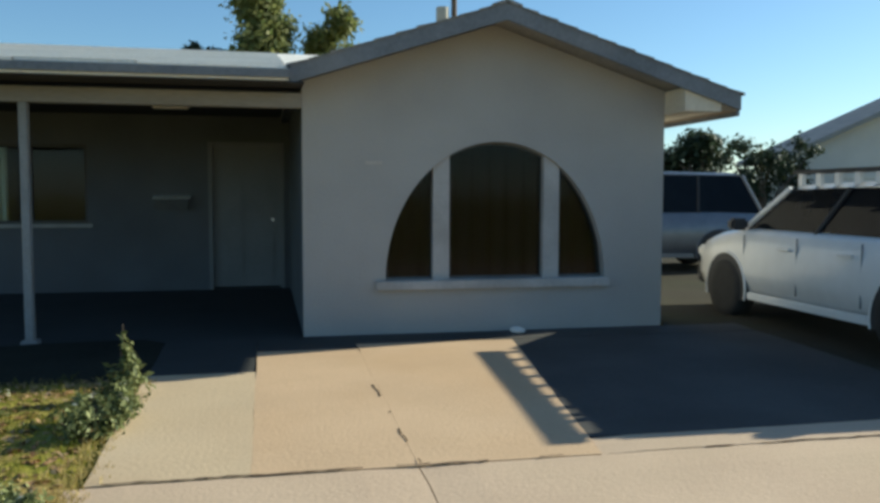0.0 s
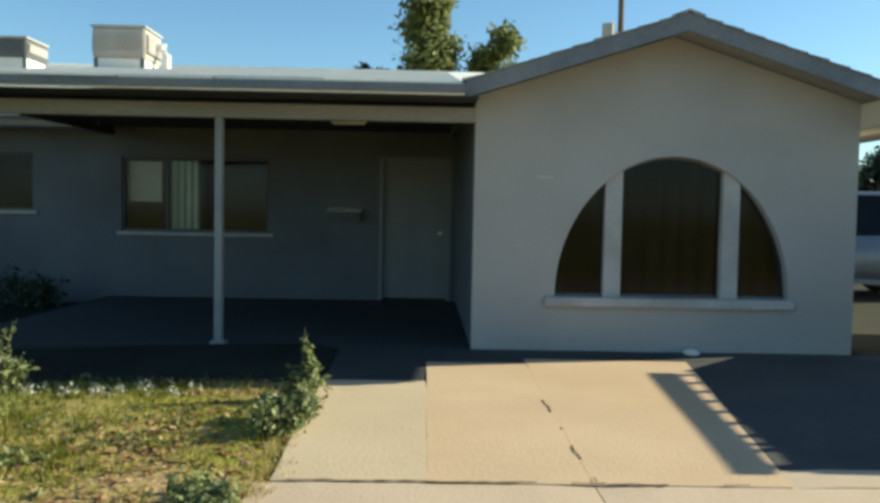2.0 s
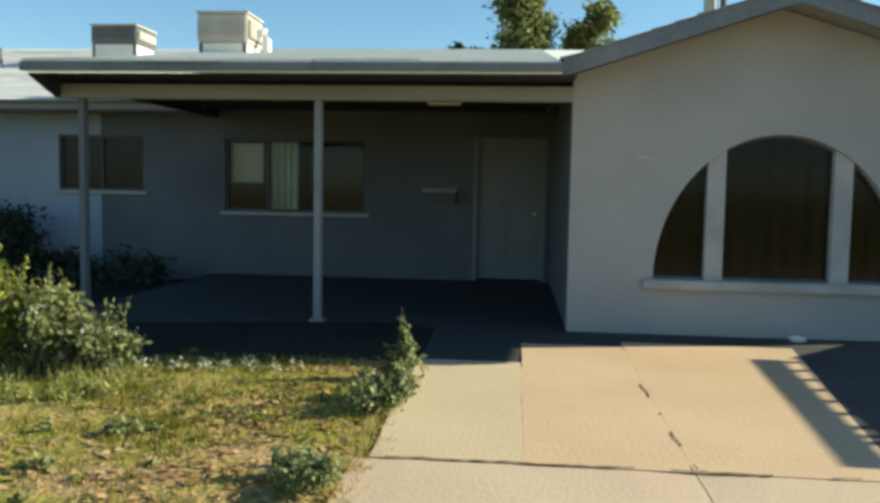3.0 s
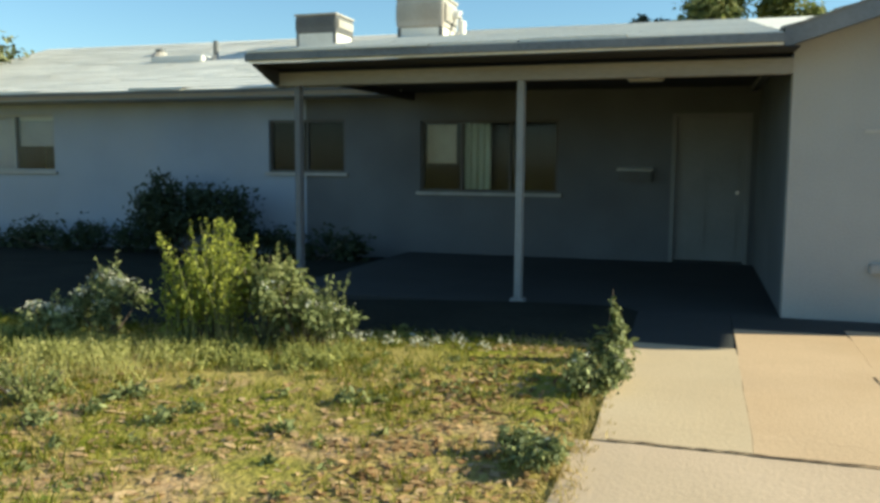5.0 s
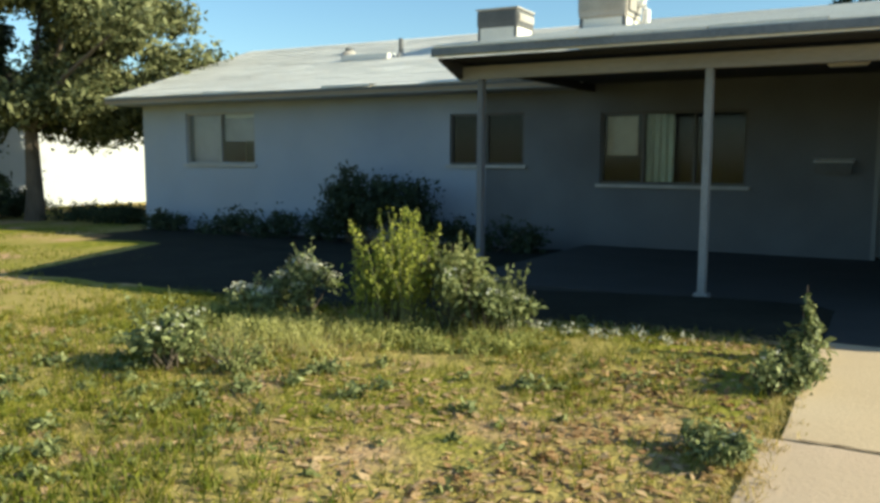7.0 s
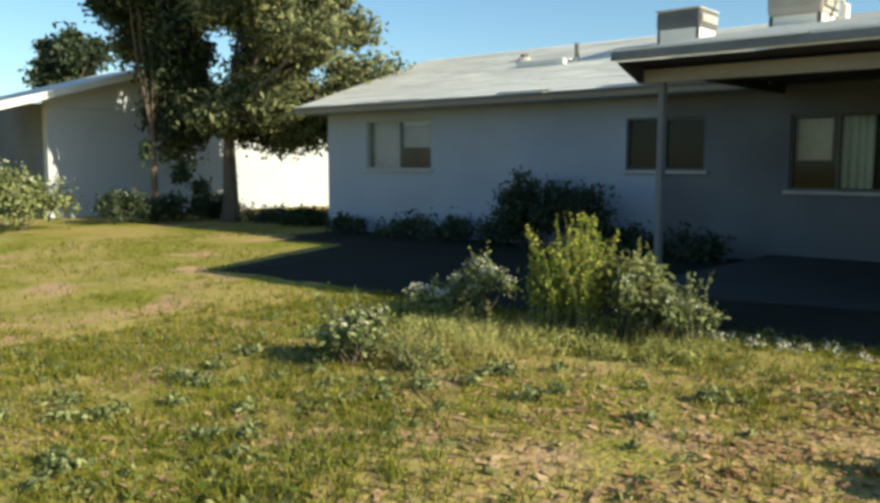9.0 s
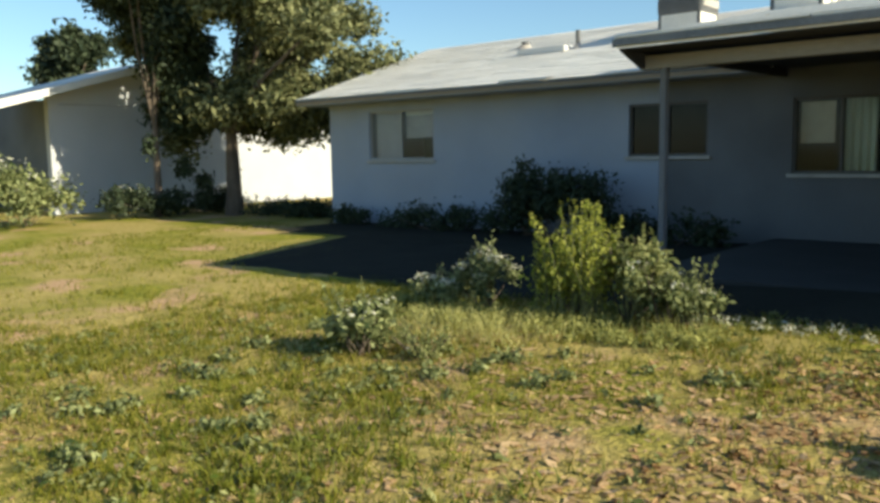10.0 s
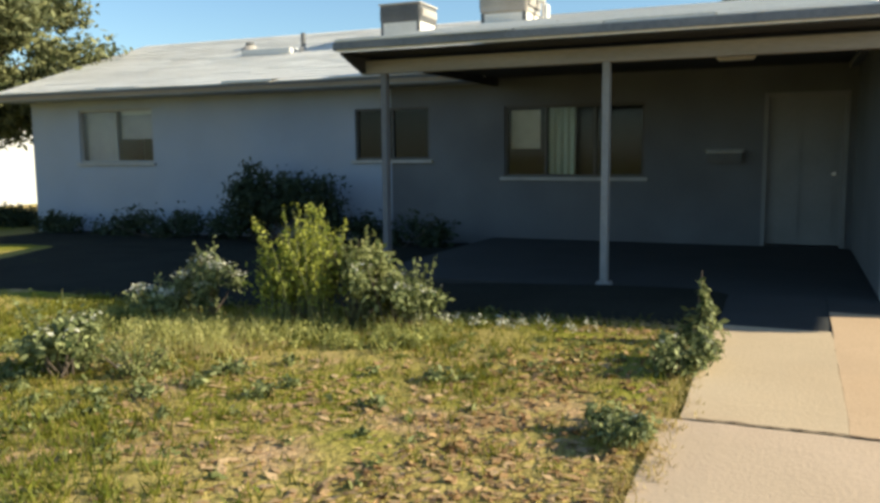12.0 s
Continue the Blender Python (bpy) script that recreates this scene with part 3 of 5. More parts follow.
def frame_bm(x0, x1, z0, z1, y0, y1, w, bars=()):
    bm = bmesh.new()
    box(bm, x0, x1, y0, y1, z0, z0 + w, 0.006)
    box(bm, x0, x1, y0, y1, z1 - w, z1, 0.006)
    box(bm, x0, x0 + w, y0, y1, z0 + w, z1 - w, 0.006)
    box(bm, x1 - w, x1, y0, y1, z0 + w, z1 - w, 0.006)
    for b in bars:
        box(bm, b - w * 0.5, b + w * 0.5, y0 + 0.004, y1 - 0.004, z0 + w, z1 - w, 0.005)
    return bm


def pane(x0, x1, z0, z1, y, parent, material):
    p = part("pane", boxed(x0, x1, y, y + 0.006, z0, z1), material, parent)
    p.visible_shadow = False
    return p


def folds(x0, x1, z0, z1, y, waves, depth):
    """A hanging curtain with folds and a little thickness."""
    bm = bmesh.new()
    n = waves * 8
    cols = []
    for i in range(n + 1):
        x = x0 + (x1 - x0) * i / n
        d = depth * math.sin(i / n * waves * math.tau) + depth * 0.5 * noise.noise((x * 5, 0.3, 2.0))
        cols.append([bm.verts.new((x, y + d + 0.01 * k, z)) for k in (0, 1) for z in (z0, z1)])
    for a, b in zip(cols, cols[1:]):
        bm.faces.new((a[0], b[0], b[1], a[1]))
        bm.faces.new((b[2], a[2], a[3], b[3]))
        bm.faces.new((a[1], b[1], b[3], a[3]))
        bm.faces.new((b[0], a[0], a[2], b[2]))
    bmesh.ops.recalc_face_normals(bm, faces=bm.faces[:])
    return bm


# arched window of the bay
arched = part("arched_window", boxed(ax[0] - 0.10, ax[-1] + 0.04, BAY_Y - 0.06, BAY_Y + 0.2, SILL_Z - 0.09, SILL_Z, 0.012), SILLM, house, "arched three-light window with white posts and sill")
for a, b in ((0.235, 0.395), (1.345, 1.505)):
    bm = bmesh.new()
    strip(bm, [a, (a + b) / 2, b], lambda x: SILL_Z, lambda x: arch(x) - 0.002, BAY_Y + 0.03, BAY_Y + 0.16)
    part("window_post", bm, SILLM, arched, "white painted window post")
for a, b in ((ax[0], 0.235), (0.395, 1.345), (1.505, ax[-1])):
    xs = [a + (b - a) * i / 14 for i in range(15)]
    bm = bmesh.new()
    strip(bm, xs, lambda x: SILL_Z, lambda x: max(SILL_Z + 0.003, arch(x)), BAY_Y + 0.115, BAY_Y + 0.121)
    p = part("pane", bm, GLASS, arched)
    p.visible_shadow = False
    bm = bmesh.new()
    strip(bm, xs, lambda x: max(SILL_Z, arch(x) - 0.022), lambda x: max(SILL_Z + 0.003, arch(x)), BAY_Y + 0.095, BAY_Y + 0.14)
    part("arch_frame", bm, METALDARK, arched)
    part("bottom_rail", boxed(a + 0.004, b - 0.004, BAY_Y + 0.095, BAY_Y + 0.14, SILL_Z, SILL_Z + 0.025), METALDARK, arched)
tagged(part("curtain", folds(-0.7, 2.3, 0.25, 2.05, BAY_Y + 0.75, 16, 0.035), CURTAIN), "dark red-brown curtain drawn behind the arched window", "curtain")


def plain_window(name, w, bars, label, frame_mat=FRAME, glass=GLASS):
    x0, x1, z0, z1 = w
    f = part(name, frame_bm(x0, x1, z0, z1, WALL_Y + 0.03, WALL_Y + 0.12, 0.04, bars), frame_mat, house, label)
    edges = [x0 + 0.04, *bars, x1 - 0.04]
    for a, b in zip(edges, edges[1:]):
        pane(a + 0.01, b - 0.01, z0 + 0.04, z1 - 0.04, WALL_Y + 0.07, f, glass)
    part("window_sill", boxed(x0 - 0.06, x1 + 0.06, WALL_Y - 0.05, WALL_Y + 0.06, z0 - 0.05, z0, 0.008), SILLM, f)
    return f


plain_window("wing_window", W1, (-13.52,), "two-light sliding window with half-drawn blind", LIGHTFRAME, CLEAR)
plain_window("wing_window", W2, (-7.715,), "small two-light sliding window, dark inside")
plain_window("porch_window", W3, (-5.16, -4.42), "three-light porch window with curtain panel", FRAME, CLEAR)
tagged(part("window_blind", boxed(-14.36, -13.55, WALL_Y + 0.16, WALL_Y + 0.175, 1.22, 2.15), GREYBLIND), "grey roller blind pulled down in window", "blind")
tagged(part("window_blind", boxed(-13.50, -12.68, WALL_Y + 0.16, WALL_Y + 0.175, 1.62, 2.06), GREYBLIND), "grey roller blind half drawn in window", "blind")
tagged(part("valance", boxed(-13.50, -12.68, WALL_Y + 0.15, WALL_Y + 0.185, 2.07, 2.15, 0.01), WHITE), "white valance over the grey blind", "valance")
tagged(part("window_blind", boxed(-5.74, -5.28, WALL_Y + 0.16, WALL_Y + 0.175, 1.36, 1.94), BLIND), "beige blind half drawn behind porch window", "blind")
tagged(part("curtain", folds(-5.15, -4.74, 0.97, 1.97, WALL_Y + 0.17, 4, 0.02), CURTGREEN), "pale green curtain panel hanging in porch window", "curtain")

# front door
door = part("front_door", boxed(DOOR[0] + 0.06, DOOR[1] - 0.06, WALL_Y + 0.05, WALL_Y + 0.1, 0.03, 2.0, 0.004), DOORM, house, "pale grey panelled front door, closed")
for z0, z1 in ((0.18, 0.85), (1.0, 1.55), (1.65, 1.9)):
    for x0, x1 in ((-1.97, -1.65), (-1.55, -1.23)):
        part("door_panel", boxed(x0, x1, WALL_Y + 0.035, WALL_Y + 0.052, z0, z1, 0.012), DOORM, door)
bm = bmesh.new()
box(bm, DOOR[0], DOOR[0] + 0.06, WALL_Y - 0.02, WALL_Y + 0.12, 0.0, 2.06, 0.006)
box(bm, DOOR[1] - 0.06, DOOR[1], WALL_Y - 0.02, WALL_Y + 0.12, 0.0, 2.06, 0.006)
box(bm, DOOR[0] + 0.06, DOOR[1] - 0.06, WALL_Y - 0.02, WALL_Y + 0.12, 2.0, 2.06, 0.006)
part("door_frame", bm, DOORM, door, "pale painted door frame")
bm = bmesh.new()
cylinder(bm, 0, 0, -0.05, 0.0, 0.025, 0.028, 12)
bmesh.ops.rotate(bm, verts=bm.verts[:], matrix=Matrix.Rotation(radians(90), 3, "X"))
bmesh.ops.translate(bm, verts=bm.verts[:], vec=(-1.24, WALL_Y + 0.0, 0.98))
part("door_handle", bm, ALLOY, door, "metal door knob")

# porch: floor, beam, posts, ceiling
# the floor's dark colour carries the shade under the porch
porch_floor = part("porch_floor", boxed(-6.0, -1.0, BAY_Y - 0.05, WALL_Y, -0.28, 0.0, 0.015), SHADED_SLAB, house, "concrete porch slab")
part("porch_beam", boxed(-5.96, -1.003, BAY_Y - 0.03, BAY_Y + 0.09, 2.12, 2.255, 0.006), BEAM, house, "cream painted porch beam")
for x, hw, pm in ((-3.37, 0.036, POSTM), (-5.70, 0.033, POSTDIM)):
    post = part("porch_post", boxed(x - hw, x + hw, BAY_Y - 0.015, BAY_Y + 0.075, 0.0, 2.12, 0.008), pm, house, "painted square porch post")
    part("post_base", boxed(x - 0.07, x + 0.07, BAY_Y - 0.04, BAY_Y + 0.10, 0.0, 0.05, 0.008), pm, post)
part("porch_ceiling", prism(bmesh.new(), [(EAVE_Y + 0.04, 2.285), (WALL_Y + 0.1, 2.425), (WALL_Y + 0.1, 2.445), (EAVE_Y + 0.04, 2.297)], "x", -5.94, -1.0), CEILBOARD, house, "boarded porch ceiling, coloured near-black for the shade")
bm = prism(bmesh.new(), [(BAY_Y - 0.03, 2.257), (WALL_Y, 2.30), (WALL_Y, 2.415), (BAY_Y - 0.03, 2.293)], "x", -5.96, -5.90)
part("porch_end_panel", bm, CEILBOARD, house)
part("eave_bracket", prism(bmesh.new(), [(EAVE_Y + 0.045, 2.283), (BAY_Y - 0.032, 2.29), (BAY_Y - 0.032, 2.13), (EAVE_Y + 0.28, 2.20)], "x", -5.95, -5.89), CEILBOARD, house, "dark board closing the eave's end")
part("porch_light", boxed(-2.55, -2.15, 7.4, 7.55, 2.27, 2.35, 0.02), WHITE, house, "white ceiling light under the porch, off")


# roofs, laid in courses
def course_roof(name, x0, x1, y0, z0, y1, z1, thick, step, material, label):
    """A roof plane rising with y, its shingle courses lapping like shallow steps; tabs are slightly uneven."""
    rng = np.random.default_rng(5)
    bm = bmesh.new()
    n = max(2, int(math.hypot(y1 - y0, z1 - z0) / step))
    dy, dz = (y1 - y0) / n, (z1 - z0) / n
    prism(bm, [(y0, z0 - thick), (y1, z1 - thick), (y1, z1), (y0, z0)], "x", x0, x1)
    quads = []
    for i in range(n):
        x = x0
        while x < x1 - 0.05:
            w = min(rng.uniform(0.8, 1.1), x1 - x)
            lift = 0.012 + rng.uniform(0, 0.010)
            j = rng.uniform(-0.012, 0.012) if i else rng.uniform(-0.07, 0.015)
            lift += rng.uniform(0, 0.022) * (i == 0)
            a, b = y0 + dy * i + j - 0.012, y0 + dy * (i + 1) + 0.02
            za, zb = z0 + dz * i, z0 + dz * (i + 1) + 0.004
            quads.append(((x + 0.004, a, za + 0.001), (x + w - 0.004, a, za + 0.001), (x + w - 0.004, a, za + lift), (x + 0.004, a, za + lift)))
            quads.append(((x + 0.004, a, za + lift), (x + w - 0.004, a, za + lift), (x + w - 0.004, b, zb + 0.004), (x + 0.004, b, zb + 0.004)))
            x += w
    base = part(name, bm, material, house, label)
    bm = bmesh.new()
    for q in quads:
        bm.faces.new([bm.verts.new(v) for v in q])
    tagged(part("shingle_course", bm, material, base), kind="stuff")
    return base


course_roof("wing_roof", -16.0, -5.9, 9.2, 2.475, RIDGE_Y, 3.90, 0.10, 0.19, ROOFPALE, "sun-bleached shingle roof over the wing")
course_roof("porch_roof", -5.96, -1.13, EAVE_Y, 2.388, RIDGE_Y, 3.905, 0.09, 0.20, ROOFPALE, "low sun-bleached porch roof running up to the ridge")
bm = bmesh.new()
tri = [(-1.13, EAVE_Y + 0.15), (0.82, 8.75), (3.2, 8.75), (3.2, RIDGE_Y), (-1.13, RIDGE_Y)]
lo, hi = ([bm.verts.new((x, y, 2.388 + 0.1801 * (y - EAVE_Y) + d)) for x, y in tri] for d in (-0.06, 0.004))
bm.faces.new(hi)
bm.faces.new(lo[::-1])
for i in range(5):
    bm.faces.new((lo[i], lo[(i + 1) % 5], hi[(i + 1) % 5], hi[i]))
part("valley_roof", bm, ROOFPALE, house)
part("rear_roof", prism(bmesh.new(), [(RIDGE_Y, 3.78), (18.3, 2.3), (18.3, 2.4), (RIDGE_Y, 3.9)], "x", -16.0, 3.2), ROOFPALE, house)
part("wing_fascia", prism(bmesh.new(), [(9.17, 2.365), (9.2, 2.365), (9.2, 2.45), (9.17, 2.45)], "x", -16.0, -6.06), FASCIA, house, "tan wing fascia board")
# dark strip that draws the shadow under the wing roof's edge
part("eave_shadow_line", boxed(-16.0, -6.06, 9.155, 9.168, 2.425, 2.462), METALDARK, house)
part("wing_soffit", boxed(-15.9, -6.06, 9.2, WALL_Y, 2.345, 2.365), STUCCO_WING, house)
part("porch_fascia", boxed(-5.96, -1.12, EAVE_Y - 0.03, EAVE_Y, 2.318, 2.392, 0.004), TRIM, house, "grey porch fascia board")
part("porch_rake_board", prism(bmesh.new(), [(EAVE_Y, 2.31), (RIDGE_Y, 3.815), (RIDGE_Y, 3.905), (EAVE_Y, 2.388)], "x", -6.0, -5.962), TRIM, house, "grey rake board at the porch roof's end")
part("gable_infill", prism(bmesh.new(), [(9.25, 2.49), (RIDGE_Y, 3.88), (9.25, 3.06)], "x", -5.96, -5.86), CREAM, house, "sunlit infill wall between the two roofs")
part("wing_rake_board", prism(bmesh.new(), [(9.2, 2.355), (RIDGE_Y, 3.78), (RIDGE_Y, 3.9), (9.2, 2.475)], "x", -16.04, -16.002), BEAM, house)
# bay gable roof
for sx, x0, x1 in ((-1, -1.12, 0.82), (1, 0.82, 3.17)):
    bm = bmesh.new()
    a, b = (x0, x1)
    prism(bm, [(a, rake(a) - 0.10), (b, rake(b) - 0.10), (b, rake(b)), (a, rake(a))], "y", EAVE_Y + 0.10, 14.5)
    part("bay_roof", bm, SHINGLE, house, "grey shingle gable roof of the bay")
    bm = bmesh.new()
    prism(bm, [(a, rake(a) - 0.15), (b, rake(b) - 0.15), (b, rake(b) + 0.006), (a, rake(a) + 0.006)], "y", EAVE_Y + 0.065, EAVE_Y + 0.098)
    part("rake_board", bm, TRIM, house, "blue-grey painted rake board")
    # shingle courses across the slope
    n = int(abs(b - a) / 0.19)
    bm = bmesh.new()
    rng = np.random.default_rng(8)
    for i in range(n + 1):
        xo = (x1 - 0.19 * i + 0.03) if sx > 0 else (x0 + 0.19 * i - 0.03)
        xi = xo - sx * 0.21
        if (xi - 0.82) * sx < 0:
            xi = 0.82
        y = EAVE_Y + 0.05
        while y < 14.4:
            w = rng.uniform(0.85, 1.05)
            h = 0.014 + rng.uniform(0, 0.012)
            q = [(xo, y, rake(xo) + h), (xo, y + w - 0.01, rake(xo) + h), (xi, y + w - 0.01, rake(xi) + 0.006), (xi, y, rake(xi) + 0.006)]
            lo = [(xo, y, rake(xo)), (xo, y + w - 0.01, rake(xo)), q[1], q[0]]
            fr = [(xo, y, rake(xo)), q[0], q[3]]
            for f in (q, lo, fr):
                bm.faces.new([bm.verts.new(v) for v in f])
            y += w
    tagged(part("bay_shingles", bm, SHINGLE, house), kind="stuff")
bm = bmesh.new()
for s in (-1, 1):
    prism(bm, [(0.82, 3.075), (0.82 + s * 0.14, 3.075 - 0.045), (0.82 + s * 0.14, 3.090 - 0.045), (0.82, 3.095)], "y", EAVE_Y + 0.05, 14.5)
part("ridge_cap", bm, SHINGLE, house)
part("eave_soffit", prism(bmesh.new(), [(2.6, 2.14), (2.98, 2.14), (2.98, 2.25), (2.6, 2.365)], "y", EAVE_Y + 0.1, 14.5), CREAM, house, "cream boxed eave of the bay")
part("eave_board", prism(bmesh.new(), [(2.982, 2.16), (3.138, 2.14), (3.138, 2.18), (2.982, 2.25)], "y", EAVE_Y + 0.1, 14.5), FASCIA, house)
part("eave_fascia", boxed(3.14, 3.178, EAVE_Y + 0.1, 14.5, 2.10, 2.30, 0.004), TRIM, house)
# unseen wall added to stop sunlight leaking through the attic
part("attic_light_block", boxed(0.78, 0.86, BAY_Y + 0.21, 14.4, 2.402, 2.93), DARKROOM, house)
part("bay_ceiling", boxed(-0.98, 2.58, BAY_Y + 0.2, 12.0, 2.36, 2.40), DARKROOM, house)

tagged(part("wall_plate", boxed(-0.42, -0.26, BAY_Y - 0.012, BAY_Y, 1.615, 1.645, 0.004), METAL), "small pale metal plate on the bay wall", "wall plate")
bm = bmesh.new()
bmesh.ops.create_icosphere(bm, subdivisions=2, radius=0.06)
for v in bm.verts:
    v.co = Vector((v.co.x * 1.3, v.co.y, v.co.z * 0.6)) * (1 + 0.25 * noise.noise(v.co * 14)) + Vector((1.02, 5.42, 0.035))
tagged(part("stone", bm, WHITE), "small pale stone lying by bay wall", "stone")

# wall mailbox beside the door
box_thing = empty("mailbox", (0, 0, 0), "small dark metal mailbox with pale lid on porch wall", "mailbox")
part("body", boxed(-2.83, -2.38, WALL_Y - 0.10, WALL_Y, 1.12, 1.27, 0.01), METALDARK, box_thing)
part("lid", prism(bmesh.new(), [(WALL_Y - 0.115, 1.268), (WALL_Y, 1.30), (WALL_Y, 1.315), (WALL_Y - 0.115, 1.275)], "x", -2.85, -2.36), WHITE, box_thing)


# ---- roof coolers, vents ----
def cooler(x, y, z, w, d, h, label, legs, body_mat=METAL):
    e = empty("rooftop_cooler", (x, y, z), label, "cooler", "rooftop coolers")
    part("body", boxed(-w / 2, w / 2, -d / 2, d / 2, legs, legs + h, 0.02), body_mat, e)
    part("lid", boxed(-w / 2 - 0.02, w / 2 + 0.02, -d / 2 - 0.02, d / 2 + 0.02, legs + h, legs + h + 0.035, 0.01), METAL, e)
    for sx in (-1, 1):
        pan = part("louvre_panel", boxed(sx * (w / 2 + 0.004) - 0.006, sx * (w / 2 + 0.004) + 0.006, -d / 2 + 0.06, d / 2 - 0.06, legs + 0.07, legs + h - 0.06), METALDARK, e)
        for i in range(7):
            zz = legs + 0.10 + i * (h - 0.2) / 6
            part("slat", boxed(sx * (w / 2 + 0.01), sx * (w / 2 + 0.03), -d / 2 + 0.07, d / 2 - 0.07, zz, zz + 0.022), METAL, pan)
    for i in range(6):
        zz = legs + 0.10 + i * (h - 0.2) / 5
        part("front_slat", boxed(-w / 2 + 0.06, w / 2 - 0.06, -d / 2 - 0.012, -d / 2 + 0.004, zz, zz + 0.018), body_mat, e)
    part("curb", boxed(-w / 2 + 0.02, w / 2 - 0.02, -d / 2 + 0.02, d / 2 - 0.02, -0.28, legs - 0.004), ROOFPALE, e, "pale roof-coated curb")
    for sx in (-1, 1):
        for sy in (-1, 1):
            part("leg", boxed(sx * (w / 2 - 0.04) - 0.025, sx * (w / 2 - 0.04) + 0.025, sy * (d / 2 - 0.04) - 0.025, sy * (d / 2 - 0.04) + 0.025, -0.12 if sy > 0 else -0.3, legs), METALDARK, e)
    return e


c1 = cooler(-5.60, 9.5, 3.21, 0.70, 0.70, 0.40, "tan metal evaporative cooler on the roof", 0.06)
pipe = bmesh.new()
tube(pipe, [(0.33, 0.1, 0.30), (0.46, 0.1, 0.28), (0.50, 0.1, 0.18), (0.50, 0.1, -0.05)], [0.07, 0.07, 0.06, 0.06], 10)
part("duct", pipe, WHITE, c1, "white duct at the cooler's side")
cooler(-8.55, 12.3, 3.69, 0.82, 0.8, 0.31, "low dark metal cooler standing on the roof", 0.04, METALDARK)


def roof_vent(x, y, z, h, r):
    e = empty("roof_vent", (x, y, z), "thin grey metal vent pipe on roof", "vent pipe", "roof vents")
    part("pipe", cylinder(bmesh.new(), 0, 0, -0.1, h, r, r, 12), METALDARK, e)
    part("flashing", cylinder(bmesh.new(), 0, 0, -0.06, 0.04, r * 2.4, r * 1.2, 12), METAL, e)


roof_vent(-10.45, 11.6, 3.31, 0.30, 0.045)
roof_vent(-12.1, 12.2, 3.49, 0.10, 0.09)
tagged(part("roof_hatch", boxed(-11.75, -10.62, 11.4, 11.75, 3.20, 3.335, 0.02), WHITE), "low pale flat hatch lying on wing roof", "roof hatch")


# ---- vehicles ----
def wheel(parent, x, y, r, w):
    """A tyre with a dished rim and spokes; the axle lies along y."""
    def lathe(profile, n=28):
        bm = bmesh.new()
        rings = [[bm.verts.new((x + a * math.cos(t * math.tau / n), y + d, r + a * math.sin(t * math.tau / n))) for t in range(n)] for a, d in profile]
        for p, q in zip(rings, rings[1:]):
            for t in range(n):
                u = (t + 1) % n
                bm.faces.new((p[t], p[u], q[u], q[t]))
        bm.faces.new(rings[0])
        bm.faces.new(rings[-1])
        bmesh.ops.recalc_face_normals(bm, faces=bm.faces[:])
        for f in bm.faces:
            f.smooth = len(f.verts) == 4
        return bm
    h, s = w / 2, (1 if y > 0 else -1)
    wh = part("wheel", lathe([(r * 0.66, -h), (r * 0.92, -h), (r, -h * 0.6), (r, h * 0.6), (r * 0.92, h), (r * 0.66, h)]), RUBBER, parent, "black rubber tyre")
    part("rim", lathe([(r * 0.66, s * h * 0.2), (r * 0.66, s * h * 0.98), (r * 0.58, s * h * 0.9), (r * 0.50, s * h * 0.55), (r * 0.16, s * h * 0.8), (r * 0.1, s * h * 0.85)]), ALLOY, wh, "dull alloy rim")
    return wh


